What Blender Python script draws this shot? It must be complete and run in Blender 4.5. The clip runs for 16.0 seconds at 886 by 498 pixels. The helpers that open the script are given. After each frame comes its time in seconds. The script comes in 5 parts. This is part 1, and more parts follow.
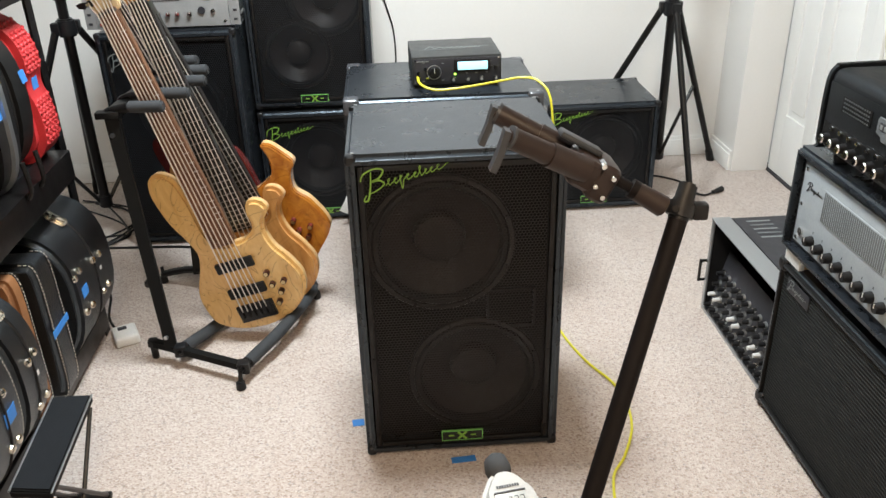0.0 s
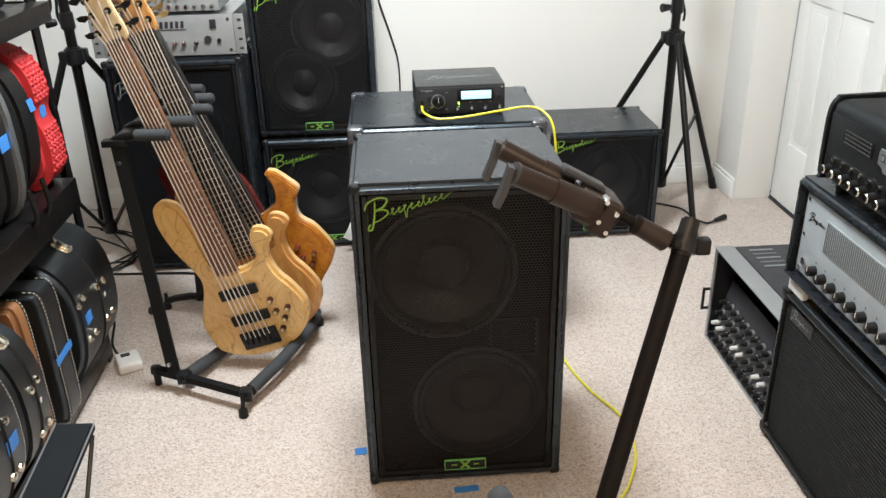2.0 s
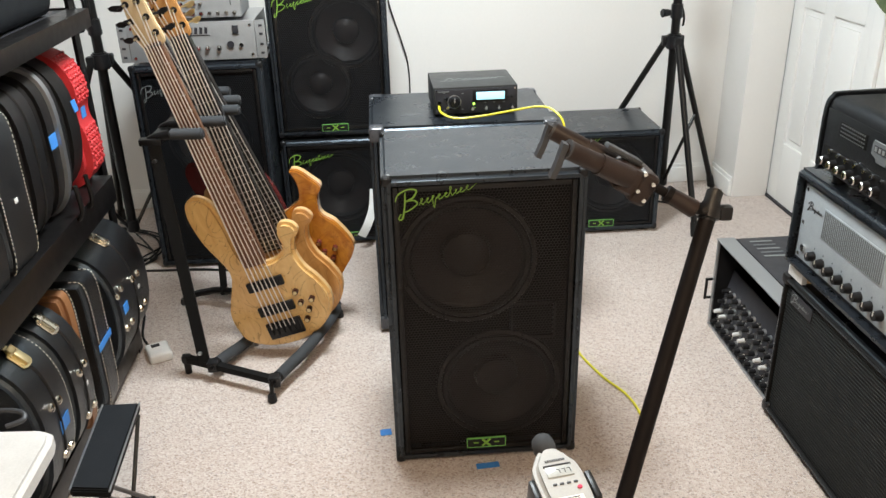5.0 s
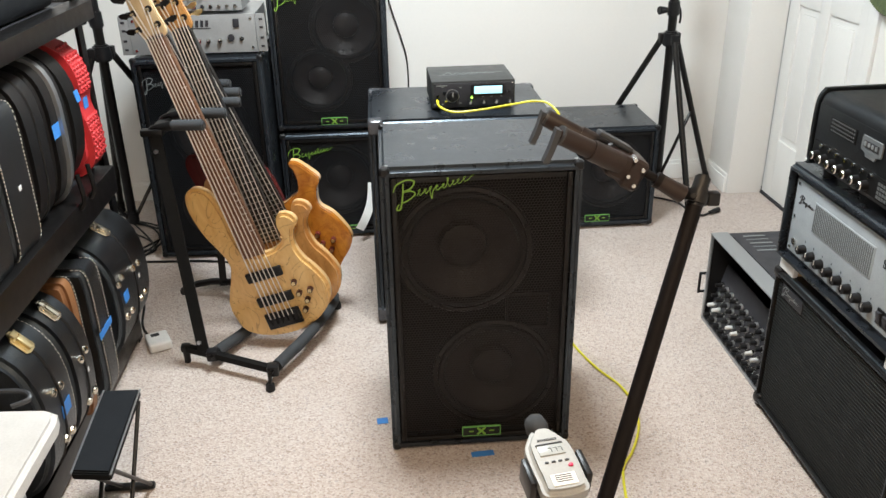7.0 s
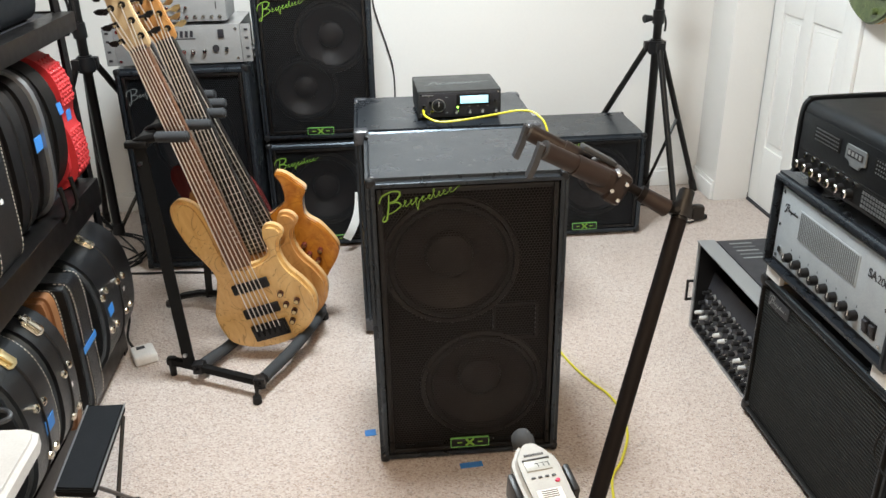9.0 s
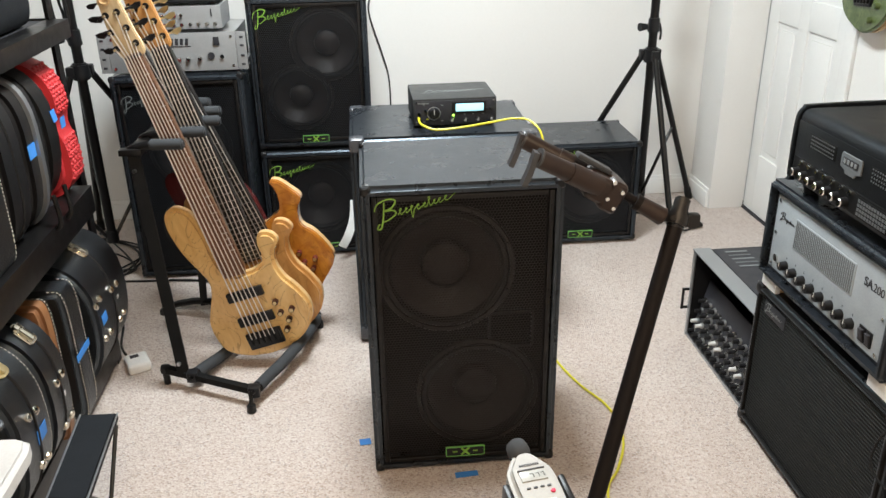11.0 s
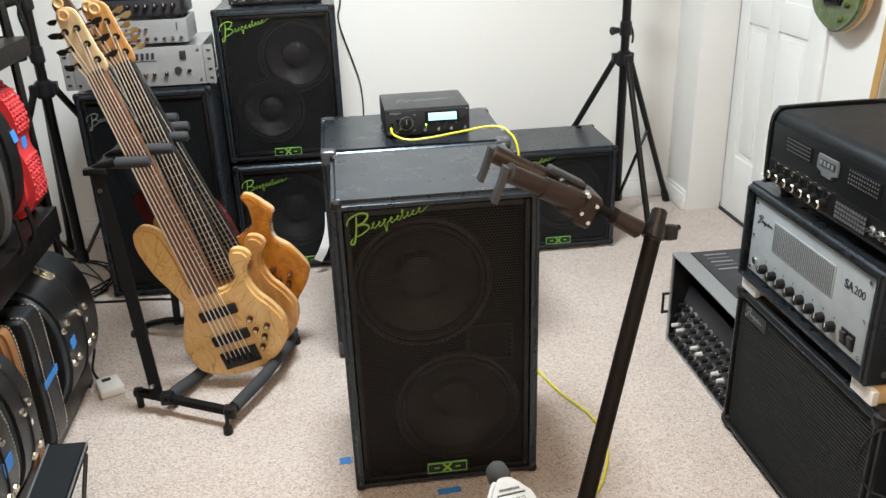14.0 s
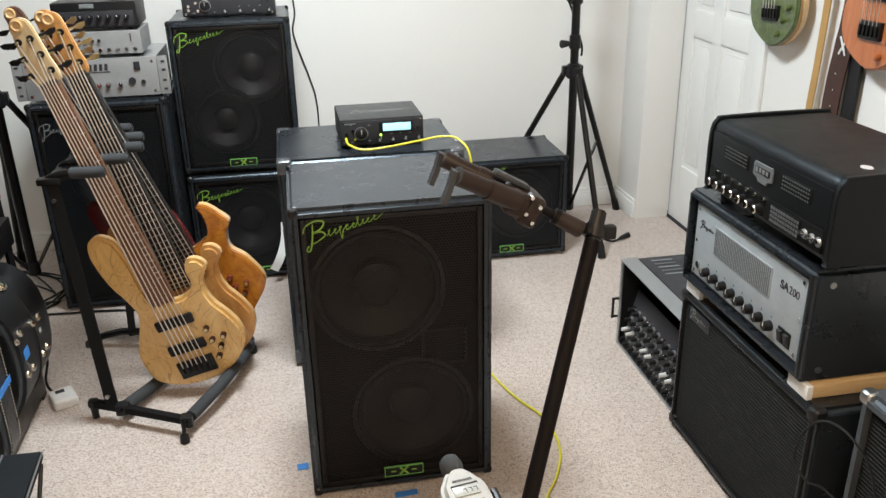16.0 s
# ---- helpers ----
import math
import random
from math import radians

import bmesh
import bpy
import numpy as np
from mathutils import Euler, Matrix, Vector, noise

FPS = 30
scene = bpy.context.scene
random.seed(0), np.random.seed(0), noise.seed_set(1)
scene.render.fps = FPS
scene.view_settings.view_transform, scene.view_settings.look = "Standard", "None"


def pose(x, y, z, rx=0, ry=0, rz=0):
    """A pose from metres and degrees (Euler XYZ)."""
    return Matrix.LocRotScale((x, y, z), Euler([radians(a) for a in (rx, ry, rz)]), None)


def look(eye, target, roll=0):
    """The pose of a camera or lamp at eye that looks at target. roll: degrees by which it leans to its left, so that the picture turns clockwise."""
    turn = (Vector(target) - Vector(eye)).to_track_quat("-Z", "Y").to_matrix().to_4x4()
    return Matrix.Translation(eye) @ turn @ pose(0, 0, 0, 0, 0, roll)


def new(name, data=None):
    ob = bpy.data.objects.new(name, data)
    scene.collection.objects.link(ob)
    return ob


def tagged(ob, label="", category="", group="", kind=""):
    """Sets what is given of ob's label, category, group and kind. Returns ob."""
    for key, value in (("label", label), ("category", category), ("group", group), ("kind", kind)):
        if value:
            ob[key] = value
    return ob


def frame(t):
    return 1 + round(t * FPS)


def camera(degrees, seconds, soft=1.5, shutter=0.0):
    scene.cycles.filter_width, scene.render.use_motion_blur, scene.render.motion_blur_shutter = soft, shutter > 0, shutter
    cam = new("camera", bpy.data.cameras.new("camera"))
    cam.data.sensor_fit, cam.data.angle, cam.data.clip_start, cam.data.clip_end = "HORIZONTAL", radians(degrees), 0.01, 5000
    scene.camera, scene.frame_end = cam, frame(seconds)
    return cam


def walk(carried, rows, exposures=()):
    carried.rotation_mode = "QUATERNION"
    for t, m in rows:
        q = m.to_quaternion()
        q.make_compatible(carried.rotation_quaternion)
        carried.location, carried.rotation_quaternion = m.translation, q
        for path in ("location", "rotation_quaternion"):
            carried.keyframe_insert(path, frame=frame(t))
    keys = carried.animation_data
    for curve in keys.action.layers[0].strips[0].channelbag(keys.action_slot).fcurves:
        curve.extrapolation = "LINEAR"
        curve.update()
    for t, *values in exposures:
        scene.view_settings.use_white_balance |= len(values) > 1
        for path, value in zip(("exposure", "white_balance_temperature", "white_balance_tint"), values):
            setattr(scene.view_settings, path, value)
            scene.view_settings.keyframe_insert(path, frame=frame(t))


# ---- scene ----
cam = camera(56.4, 16.0)
PATH = [
    (0, (-0.041, 0.323, 1.344), (0.067, 2.103, 0.439), -1.5),
    (0.5, (-0.043, 0.325, 1.347), (0.059, 2.108, 0.447), -1.3),
    (1, (-0.044, 0.327, 1.349), (0.057, 2.12, 0.471), -1.4),
    (1.5, (-0.043, 0.322, 1.351), (0.061, 2.122, 0.486), -1.4),
    (2, (-0.042, 0.322, 1.354), (0.062, 2.129, 0.503), -1.4),
    (2.5, (-0.044, 0.316, 1.355), (0.062, 2.125, 0.509), -1.5),
    (3, (-0.043, 0.312, 1.358), (0.068, 2.122, 0.515), -1.3),
    (3.5, (-0.056, 0.304, 1.363), (0.059, 2.116, 0.525), -1.3),
    (4, (-0.116, 0.264, 1.37), (0.007, 2.077, 0.534), -1.5),
    (6.5, (-0.124, 0.165, 1.369), (-0.006, 1.977, 0.531), -1.4),
    (7, (-0.124, 0.164, 1.367), (0.004, 1.974, 0.526), -1.0),
    (7.5, (-0.118, 0.169, 1.367), (0.021, 1.979, 0.526), -1.1),
    (8, (-0.117, 0.168, 1.369), (0.034, 1.976, 0.527), -1.1),
    (8.5, (-0.118, 0.17, 1.372), (0.036, 1.979, 0.533), -1.1),
    (9, (-0.117, 0.174, 1.373), (0.038, 1.989, 0.546), -1.1),
    (11.5, (-0.115, 0.18, 1.371), (0.054, 2.002, 0.563), -1.0),
    (12, (-0.115, 0.178, 1.373), (0.056, 2.001, 0.57), -1.2),
    (12.5, (-0.113, 0.178, 1.374), (0.062, 2.004, 0.576), -1.4),
    (13, (-0.112, 0.181, 1.371), (0.066, 2.006, 0.573), -1.4),
    (13.5, (-0.107, 0.193, 1.368), (0.075, 2.018, 0.569), -1.6),
    (14, (-0.099, 0.219, 1.369), (0.115, 2.041, 0.572), -2.0),
    (14.5, (-0.091, 0.238, 1.377), (0.188, 2.054, 0.585), -2.1),
    (15, (-0.103, 0.216, 1.377), (0.213, 2.039, 0.617), -1.7),
    (15.5, (-0.109, 0.183, 1.373), (0.215, 2.001, 0.605), -1.6),
    (16, (-0.101, 0.171, 1.375), (0.219, 1.988, 0.602), -1.2),
]
walk(cam, [(t, look(eye, target, roll)) for t, eye, target, roll in PATH],
     [(0, 0.06), (3, 0.05), (4.2, -0.02), (9, -0.01), (13.5, -0.02), (14.5, -0.07), (15.0, -0.2), (16, -0.17)])

# ---- world and light ----
world = bpy.data.worlds.new("sky")
scene.world = world
world.use_nodes = True
wn = world.node_tree
sky = wn.nodes.new("ShaderNodeTexSky")
sky.sky_type, sky.sun_disc = "NISHITA", False
sky.sun_elevation, sky.sun_rotation = radians(40), radians(200)
wn.links.new(sky.outputs[0], wn.nodes["Background"].inputs[0])
wn.nodes["Background"].inputs[1].default_value = 0.1


def area(name, m, w, h, watts, colour):
    data = bpy.data.lights.new(name, "AREA")
    data.shape, data.size, data.size_y, data.energy, data.color = "RECTANGLE", w, h, watts, colour
    ob = new(name, data)
    ob.matrix_world = m
    return ob


CEIL = 2.44
area("ceiling_lamp_light", pose(-0.08, 2.25, CEIL - 0.07), 0.5, 0.5, 85, (0.88, 0.963, 1.0))
area("second_lamp_light", pose(0.0, 0.0, CEIL - 0.07), 0.5, 0.5, 38, (1.0, 0.75, 0.51))

# ---- materials ----


class Mat:
    """A node material with a Principled shader and a few shortcuts."""

    def __init__(self, name, colour, rough=0.5, metal=0.0):
        self.m = bpy.data.materials.new(name)
        self.m.use_nodes = True
        self.t = self.m.node_tree
        self.p = self.t.nodes["Principled BSDF"]
        self.put("Base Color", (*colour, 1))
        self.put("Roughness", rough)
        self.put("Metallic", metal)
        self.coord = self.t.nodes.new("ShaderNodeTexCoord").outputs["Object"]

    def put(self, key, value):
        self.p.inputs[key].default_value = value

    def node(self, kind, **ins):
        n = self.t.nodes.new(kind)
        for k, v in ins.items():
            self.feed(n, k.replace("_", " "), v)
        return n

    def feed(self, n, key, v):
        if isinstance(key, str) and key.isdigit():
            key = int(key)
        if isinstance(v, bpy.types.NodeSocket):
            self.t.links.new(v, n.inputs[key])
        else:
            n.inputs[key].default_value = v

    def math(self, op, a, b=0.0, c=0.0):
        n = self.t.nodes.new("ShaderNodeMath")
        n.operation = op
        for i, v in enumerate((a, b, c)):
            self.feed(n, str(i), v)
        return n.outputs[0]

    def noise(self, scale, detail=4.0, rough=0.6, stretch=None, warp=0.0):
        v = self.coord
        if stretch:
            n = self.t.nodes.new("ShaderNodeMapping")
            self.t.links.new(v, n.inputs[0])
            n.inputs["Scale"].default_value = stretch
            v = n.outputs[0]
        n = self.node("ShaderNodeTexNoise", Vector=v, Scale=scale, Detail=detail, Roughness=rough, Distortion=warp)
        return n.outputs["Fac"]

    def ramp(self, fac, stops):
        n = self.t.nodes.new("ShaderNodeValToRGB")
        self.t.links.new(fac, n.inputs[0])
        e = n.color_ramp.elements
        while len(e) < len(stops):
            e.new(0.5)
        for el, (pos, col) in zip(e, stops):
            el.position, el.color = pos, (*col, 1)
        return n.outputs[0]

    def mix(self, fac, a, b, mode="MIX"):
        n = self.t.nodes.new("ShaderNodeMix")
        n.data_type, n.blend_type = "RGBA", mode
        self.feed(n, "0", fac)
        for i, v in ((6, a), (7, b)):
            if isinstance(v, tuple):
                v = (*v, 1)
            self.feed(n, str(i), v)
        return n.outputs[2]

    def colour(self, sock):
        self.t.links.new(sock, self.p.inputs["Base Color"])
        return self

    def rough(self, sock):
        self.t.links.new(sock, self.p.inputs["Roughness"])
        return self

    def bump(self, height, strength=0.3, dist=0.002):
        n = self.node("ShaderNodeBump", Strength=strength, Distance=dist, Height=height)
        old = self.p.inputs["Normal"].links
        if old:
            self.t.links.new(old[0].from_socket, n.inputs["Normal"])
        self.t.links.new(n.outputs[0], self.p.inputs["Normal"])
        return self

    def worn(self, a, b, scale=9.0, fine=160.0, bump=0.15):
        """Blotchy base colour between a and b with a fine grain and relief."""
        f = self.math("ADD", self.math("MULTIPLY", self.noise(scale, 5), 0.6), self.math("MULTIPLY", self.noise(fine, 2), 0.4))
        self.colour(self.ramp(f, ((0.3, a), (0.7, b))))
        if bump:
            self.bump(self.noise(fine, 3), bump, 0.001)
        return self


def tolex(name, a, b, rough, relief=0.22, gloss=1.0):
    k = Mat(name, a, rough)
    k.worn(a, b, 5.0, 300.0, 0)
    v = k.node("ShaderNodeTexVoronoi", Vector=k.coord, Scale=330.0)
    k.bump(v.outputs["Distance"], relief, 0.001)
    k.bump(k.noise(30, 4), 0.08, 0.002)
    k.rough(k.math("MULTIPLY_ADD", k.noise(12, 6, 0.7), 0.24, rough - 0.12))
    k.put("Specular IOR Level", gloss)
    k.put("Specular Tint", (0.72, 0.87, 1.0, 1.0))
    return k.m


def metal(name, colour, rough, grain=(1, 1, 1)):
    k = Mat(name, colour, rough, 1.0)
    k.rough(k.math("MULTIPLY_ADD", k.noise(60, 4, 0.6, grain), 0.25, rough - 0.12))
    k.bump(k.noise(220, 3, 0.6, grain), 0.06, 0.001)
    return k.m


def plastic(name, colour, rough=0.45):
    k = Mat(name, colour, rough)
    d = tuple(c * 0.78 for c in colour)
    k.worn(d, colour, 14.0, 240.0, 0.06)
    k.rough(k.math("MULTIPLY_ADD", k.noise(35, 4), 0.2, rough - 0.1))
    if max(colour) < 0.04:
        k.put("Specular IOR Level", 0.15 if rough > 0.6 else 0.32)
    return k.m


def painted(name, colour):
    k = Mat(name, colour, 0.6)
    k.worn(tuple(c * 0.96 for c in colour), colour, 1.6, 90.0, 0)
    k.bump(k.noise(120, 4), 0.12, 0.002)
    return k.m


def timber(name, a, b, rough=0.35, stretch=(14, 14, 1.2), figure=0.0):
    k = Mat(name, a, rough)
    g = k.noise(6.0, 6, 0.65, stretch, 0.6)
    col = k.ramp(g, ((0.3, a), (0.5, tuple((x + y) / 2 for x, y in zip(a, b))), (0.72, b)))
    if figure:
        q = k.noise(6.5, 2.5, 0.5, (1.5, 0.3, 1.0), 1.2)
        wave = k.math("ABSOLUTE", k.math("SINE", k.math("MULTIPLY", q, 36.0)))
        broken = k.math("GREATER_THAN", k.noise(26, 2), 0.47)
        line = k.math("MULTIPLY", k.math("MULTIPLY", k.math("LESS_THAN", wave, 0.17), broken), figure)
        col = k.mix(line, col, tuple(x * 0.62 for x in a))
        col = k.mix(k.math("MULTIPLY", k.math("SUBTRACT", 1.0, wave), 0.22), col, tuple(x * 0.8 for x in a))
    k.colour(col)
    k.put("Coat Weight", 0.55)
    k.put("Coat Roughness", 0.12)
    k.bump(g, 0.04, 0.001)
    return k.m


def carpet_mat():
    k = Mat("carpet", (0.55, 0.47, 0.4), 0.95)
    tuft = k.node("ShaderNodeTexVoronoi", Vector=k.coord, Scale=210.0)
    cell = k.node("ShaderNodeSeparateColor", Color=tuft.outputs["Color"]).outputs[0]
    base = k.ramp(cell, ((0.0, (0.37, 0.30, 0.26)), (0.12, (0.49, 0.415, 0.37)), (0.4, (0.555, 0.485, 0.44)), (0.75, (0.60, 0.54, 0.50)), (1.0, (0.66, 0.61, 0.58))))
    for scale, cut, strength, tint in ((135.0, 0.80, 0.50, (0.29, 0.21, 0.18)), (125.0, 0.88, 0.55, (0.25, 0.225, 0.225))):
        fleck = k.node("ShaderNodeTexVoronoi", Vector=k.coord, Scale=scale, Randomness=1.0)
        fc = k.node("ShaderNodeSeparateColor", Color=fleck.outputs["Color"])
        spot = k.math("MULTIPLY", k.math("GREATER_THAN", fc.outputs[1], cut), k.math("LESS_THAN", fleck.outputs["Distance"], 0.42))
        base = k.mix(k.math("MULTIPLY", spot, strength), base, tint)
    blot = k.math("MULTIPLY", k.noise(2.2, 5), 0.60)
    base = k.mix(blot, base, (0.66, 0.53, 0.45), "MULTIPLY")
    k.colour(base)
    k.put("Sheen Weight", 0.35)
    k.bump(tuft.outputs["Distance"], 0.6, 0.005)
    k.bump(k.noise(420, 3), 0.35, 0.003)
    k.bump(k.noise(9, 4), 0.35, 0.008)
    return k.m


def holes(k, pitch, size, squash=1.0):
    """1 in the holes of a staggered perforation in the x-z plane of the thing."""
    sep = k.node("ShaderNodeSeparateXYZ", Vector=k.coord)
    out = None
    for shift in (0.0, 0.5):
        u = k.math("SUBTRACT", k.math("FRACT", k.math("MULTIPLY_ADD", sep.outputs[0], 1 / pitch, shift + 500)), 0.5)
        v = k.math("MULTIPLY", k.math("SUBTRACT", k.math("FRACT", k.math("MULTIPLY_ADD", sep.outputs[2], 1 / (1.732 * pitch * squash), shift + 500)), 0.5), 1.732 * squash)
        r = k.math("SQRT", k.math("ADD", k.math("MULTIPLY", u, u), k.math("MULTIPLY", v, v)))
        h = k.math("LESS_THAN", r, size)
        out = h if out is None else k.math("MAXIMUM", out, h)
    return out


def grille_mat(name, pitch, size, colour=(0.012, 0.012, 0.012), squash=1.0, rough=0.38):
    k = Mat(name, colour, rough)
    k.worn(colour, tuple(c * 1.9 for c in colour), 7.0, 200.0, 0)
    k.put("Metallic", 0.3)
    clear = k.node("ShaderNodeBsdfTransparent")
    m = k.t.nodes.new("ShaderNodeMixShader")
    k.t.links.new(holes(k, pitch, size, squash), m.inputs[0])
    k.t.links.new(k.p.outputs[0], m.inputs[1])
    k.t.links.new(clear.outputs[0], m.inputs[2])
    k.t.links.new(m.outputs[0], k.t.nodes["Material Output"].inputs[0])
    return k.m


def ribbed_mat():
    """Black grille cloth with raised rows."""
    k = Mat("ribbed_grille", (0.014, 0.015, 0.014), 0.75)
    k.put("Specular IOR Level", 0.2)
    sep = k.node("ShaderNodeSeparateXYZ", Vector=k.coord)
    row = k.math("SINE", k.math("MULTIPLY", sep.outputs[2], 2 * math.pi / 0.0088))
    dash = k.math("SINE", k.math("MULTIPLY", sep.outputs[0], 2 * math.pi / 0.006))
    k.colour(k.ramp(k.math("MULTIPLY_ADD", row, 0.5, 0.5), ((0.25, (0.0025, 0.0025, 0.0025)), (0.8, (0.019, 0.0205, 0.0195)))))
    k.bump(row, 0.9, 0.003)
    k.bump(dash, 0.3, 0.001)
    return k.m


def glow(name, colour, strength):
    k = Mat(name, colour, 0.3)
    k.put("Emission Color", (*colour, 1))
    k.put("Emission Strength", strength)
    return k.m


def red_case_mat():
    k = Mat("red_moulded", (0.46, 0.018, 0.024), 0.48)
    k.worn((0.40, 0.020, 0.024), (0.52, 0.036, 0.040), 8.0, 200.0, 0.05)
    v = k.node("ShaderNodeTexVoronoi", Vector=k.coord, Scale=95.0)
    k.bump(v.outputs["Distance"], 0.12, 0.003)
    return k.m


M = {
    "wall": painted("wall_paint", (0.80, 0.79, 0.765)), "trim": painted("trim_paint", (0.82, 0.82, 0.80)), "ceiling": painted("ceiling_paint", (0.8, 0.79, 0.77)),
    "carpet": carpet_mat(),
    "tolex": tolex("black_tolex", (0.0105, 0.0122, 0.0150), (0.0195, 0.0225, 0.0272), 0.29, 0.15, 0.62),
    "tolex_dull": tolex("dull_tolex", (0.007, 0.007, 0.008), (0.012, 0.012, 0.013), 0.7, 0.2, 0.25),
    "tolex_soft": tolex("worn_black_vinyl", (0.0035, 0.0035, 0.0038), (0.0065, 0.0065, 0.007), 0.45, 0.25, 0.3),
    "vinyl": tolex("case_vinyl", (0.007, 0.007, 0.0075), (0.014, 0.014, 0.015), 0.32, 0.8, 1.0),
    "grey_tolex": tolex("grey_tolex", (0.03, 0.033, 0.038), (0.06, 0.064, 0.07), 0.55),
    "grille": grille_mat("black_perforated_steel", 0.0075, 0.43, (0.0100, 0.0090, 0.0092)),
    "grille_fine": grille_mat("fine_perforated_steel", 0.0075, 0.41, (0.012, 0.0134, 0.0158)),
    "ribbed": ribbed_mat(),
    "baffle": plastic("black_baffle", (0.0045, 0.004, 0.004), 0.7),
    "cone": plastic("paper_cone", (0.026, 0.020, 0.019), 0.5), "basket": metal("driver_basket", (0.055, 0.052, 0.05), 0.4), "rubber": plastic("black_rubber", (0.008, 0.008, 0.008), 0.5),
    "black": plastic("black_plastic", (0.010, 0.010, 0.011), 0.38), "steel_black": metal("black_steel", (0.028, 0.027, 0.027), 0.4),
    "powder": plastic("black_powder_coat", (0.0065, 0.006, 0.006), 0.34),
    "brown_powder": plastic("brown_black_coat", (0.0040, 0.0024, 0.0024), 0.62), "brown_matte": plastic("brown_moulded_plastic", (0.022, 0.0135, 0.011), 0.42),
    "matte": plastic("matte_black_paint", (0.006, 0.006, 0.006), 0.65), "foam": plastic("charcoal_foam", (0.033, 0.036, 0.04), 0.85), "grey_plastic": plastic("grey_plastic", (0.035, 0.038, 0.044), 0.5), "case_metal": plastic("dark_painted_metal", (0.032, 0.034, 0.034), 0.42), "clear_corner": plastic("clear_corner_guard", (0.07, 0.073, 0.082), 0.3),
    "chrome": metal("chrome", (0.78, 0.78, 0.76), 0.16), "steel": metal("brushed_steel", (0.52, 0.53, 0.54), 0.32, (1, 40, 40)),
    "alu": metal("brushed_aluminium", (0.46, 0.48, 0.50), 0.45, (1, 50, 50)),
    "panel_grey": plastic("silver_grey_panel", (0.33, 0.36, 0.38), 0.42),
    "brass": metal("brass", (0.74, 0.61, 0.34), 0.34), "nickel": metal("nickel_stud", (0.72, 0.68, 0.58), 0.2),
    "green": plastic("green_print", (0.21, 0.40, 0.05), 0.5), "green_badge": plastic("green_badge", (0.16, 0.42, 0.10), 0.5), "silver_print": plastic("grey_print", (0.20, 0.215, 0.215), 0.5),
    "white_print": plastic("white_print", (0.7, 0.7, 0.68), 0.5), "dark_print": plastic("dark_print", (0.03, 0.03, 0.035), 0.5),
    "yellow": plastic("yellow_cable", (0.72, 0.66, 0.03), 0.4), "tape": plastic("blue_tape", (0.045, 0.23, 0.64), 0.6),
    "white_plastic": plastic("white_plastic", (0.60, 0.60, 0.59), 0.4), "meter_white": plastic("pale_meter_shell", (0.37, 0.375, 0.365), 0.38),
    "paper": plastic("white_card", (0.8, 0.8, 0.78), 0.7), "screen": glow("lit_display", (0.42, 0.78, 0.92), 0.95), "led": glow("green_led", (0.45, 1.0, 0.1), 3.0),
    "lcd": plastic("grey_lcd", (0.42, 0.45, 0.45), 0.25), "red_dot": plastic("red_button", (0.6, 0.02, 0.08), 0.4),
    "maple": timber("figured_maple", (0.64, 0.37, 0.118), (0.78, 0.53, 0.215), 0.3, (7, 7, 2.0), 0.85),
    "maple_pale": timber("pale_maple", (0.53, 0.38, 0.20), (0.66, 0.51, 0.31), 0.32), "panel_light": plastic("light_grey_panel", (0.27, 0.272, 0.272), 0.4),
    "tan_board": timber("tan_fretboard", (0.070, 0.030, 0.016), (0.25, 0.12, 0.062), 0.35),
    "maple_plain": timber("plain_maple", (0.58, 0.35, 0.15), (0.72, 0.48, 0.24), 0.3),
    "honey": timber("honey_maple", (0.44, 0.20, 0.055), (0.62, 0.34, 0.12), 0.28, (9, 9, 1.6), 0.35),
    "amber": timber("amber_burl", (0.30, 0.085, 0.01), (0.58, 0.235, 0.03), 0.22, (5, 5, 3.5), 0.45),
    "oxblood": timber("oxblood_gloss", (0.075, 0.012, 0.012), (0.14, 0.022, 0.02), 0.22),
    "rosewood": timber("rosewood", (0.055, 0.025, 0.017), (0.20, 0.098, 0.064), 0.45),
    "ebony": timber("ebony", (0.012, 0.010, 0.010), (0.03, 0.026, 0.024), 0.4),
    "slot_grey": plastic("slot_grey", (0.12, 0.13, 0.135), 0.5), "knob_brown": plastic("dark_wood_knob", (0.035, 0.010, 0.006), 0.28),
    "pine": timber("pine_strip", (0.55, 0.36, 0.16), (0.68, 0.49, 0.27), 0.6, (2, 30, 30)),
    "orange_wood": timber("reddish_orange_wood", (0.33, 0.085, 0.022), (0.50, 0.16, 0.05), 0.3),
    "green_wood": timber("green_stained_wood", (0.045, 0.075, 0.022), (0.14, 0.18, 0.065), 0.35, (4, 4, 4), 0.5),
    "tan_leather": plastic("tan_leather", (0.50, 0.29, 0.10), 0.6), "brown_leather": plastic("dark_brown_leather", (0.055, 0.022, 0.016), 0.5),
    "case_tan": plastic("tan_case_vinyl", (0.26, 0.115, 0.045), 0.55), "stitch": plastic("white_stitching", (0.62, 0.60, 0.54), 0.7),
    "red_case": red_case_mat(), "string": metal("steel_string", (0.92, 0.90, 0.87), 0.34), "fret": metal("nickel_fret", (0.75, 0.74, 0.70), 0.3),
    "lamp": glow("lamp_diffuser", (1.0, 0.93, 0.82), 2.0),
}

# ---- builders ----
COPY = Matrix.Identity(4)


def thing(name, m, label, category, group="", kind=""):
    ob = new(name)
    ob.empty_display_size = 0.05
    ob.matrix_world = m
    return tagged(ob, label, category, group, kind)


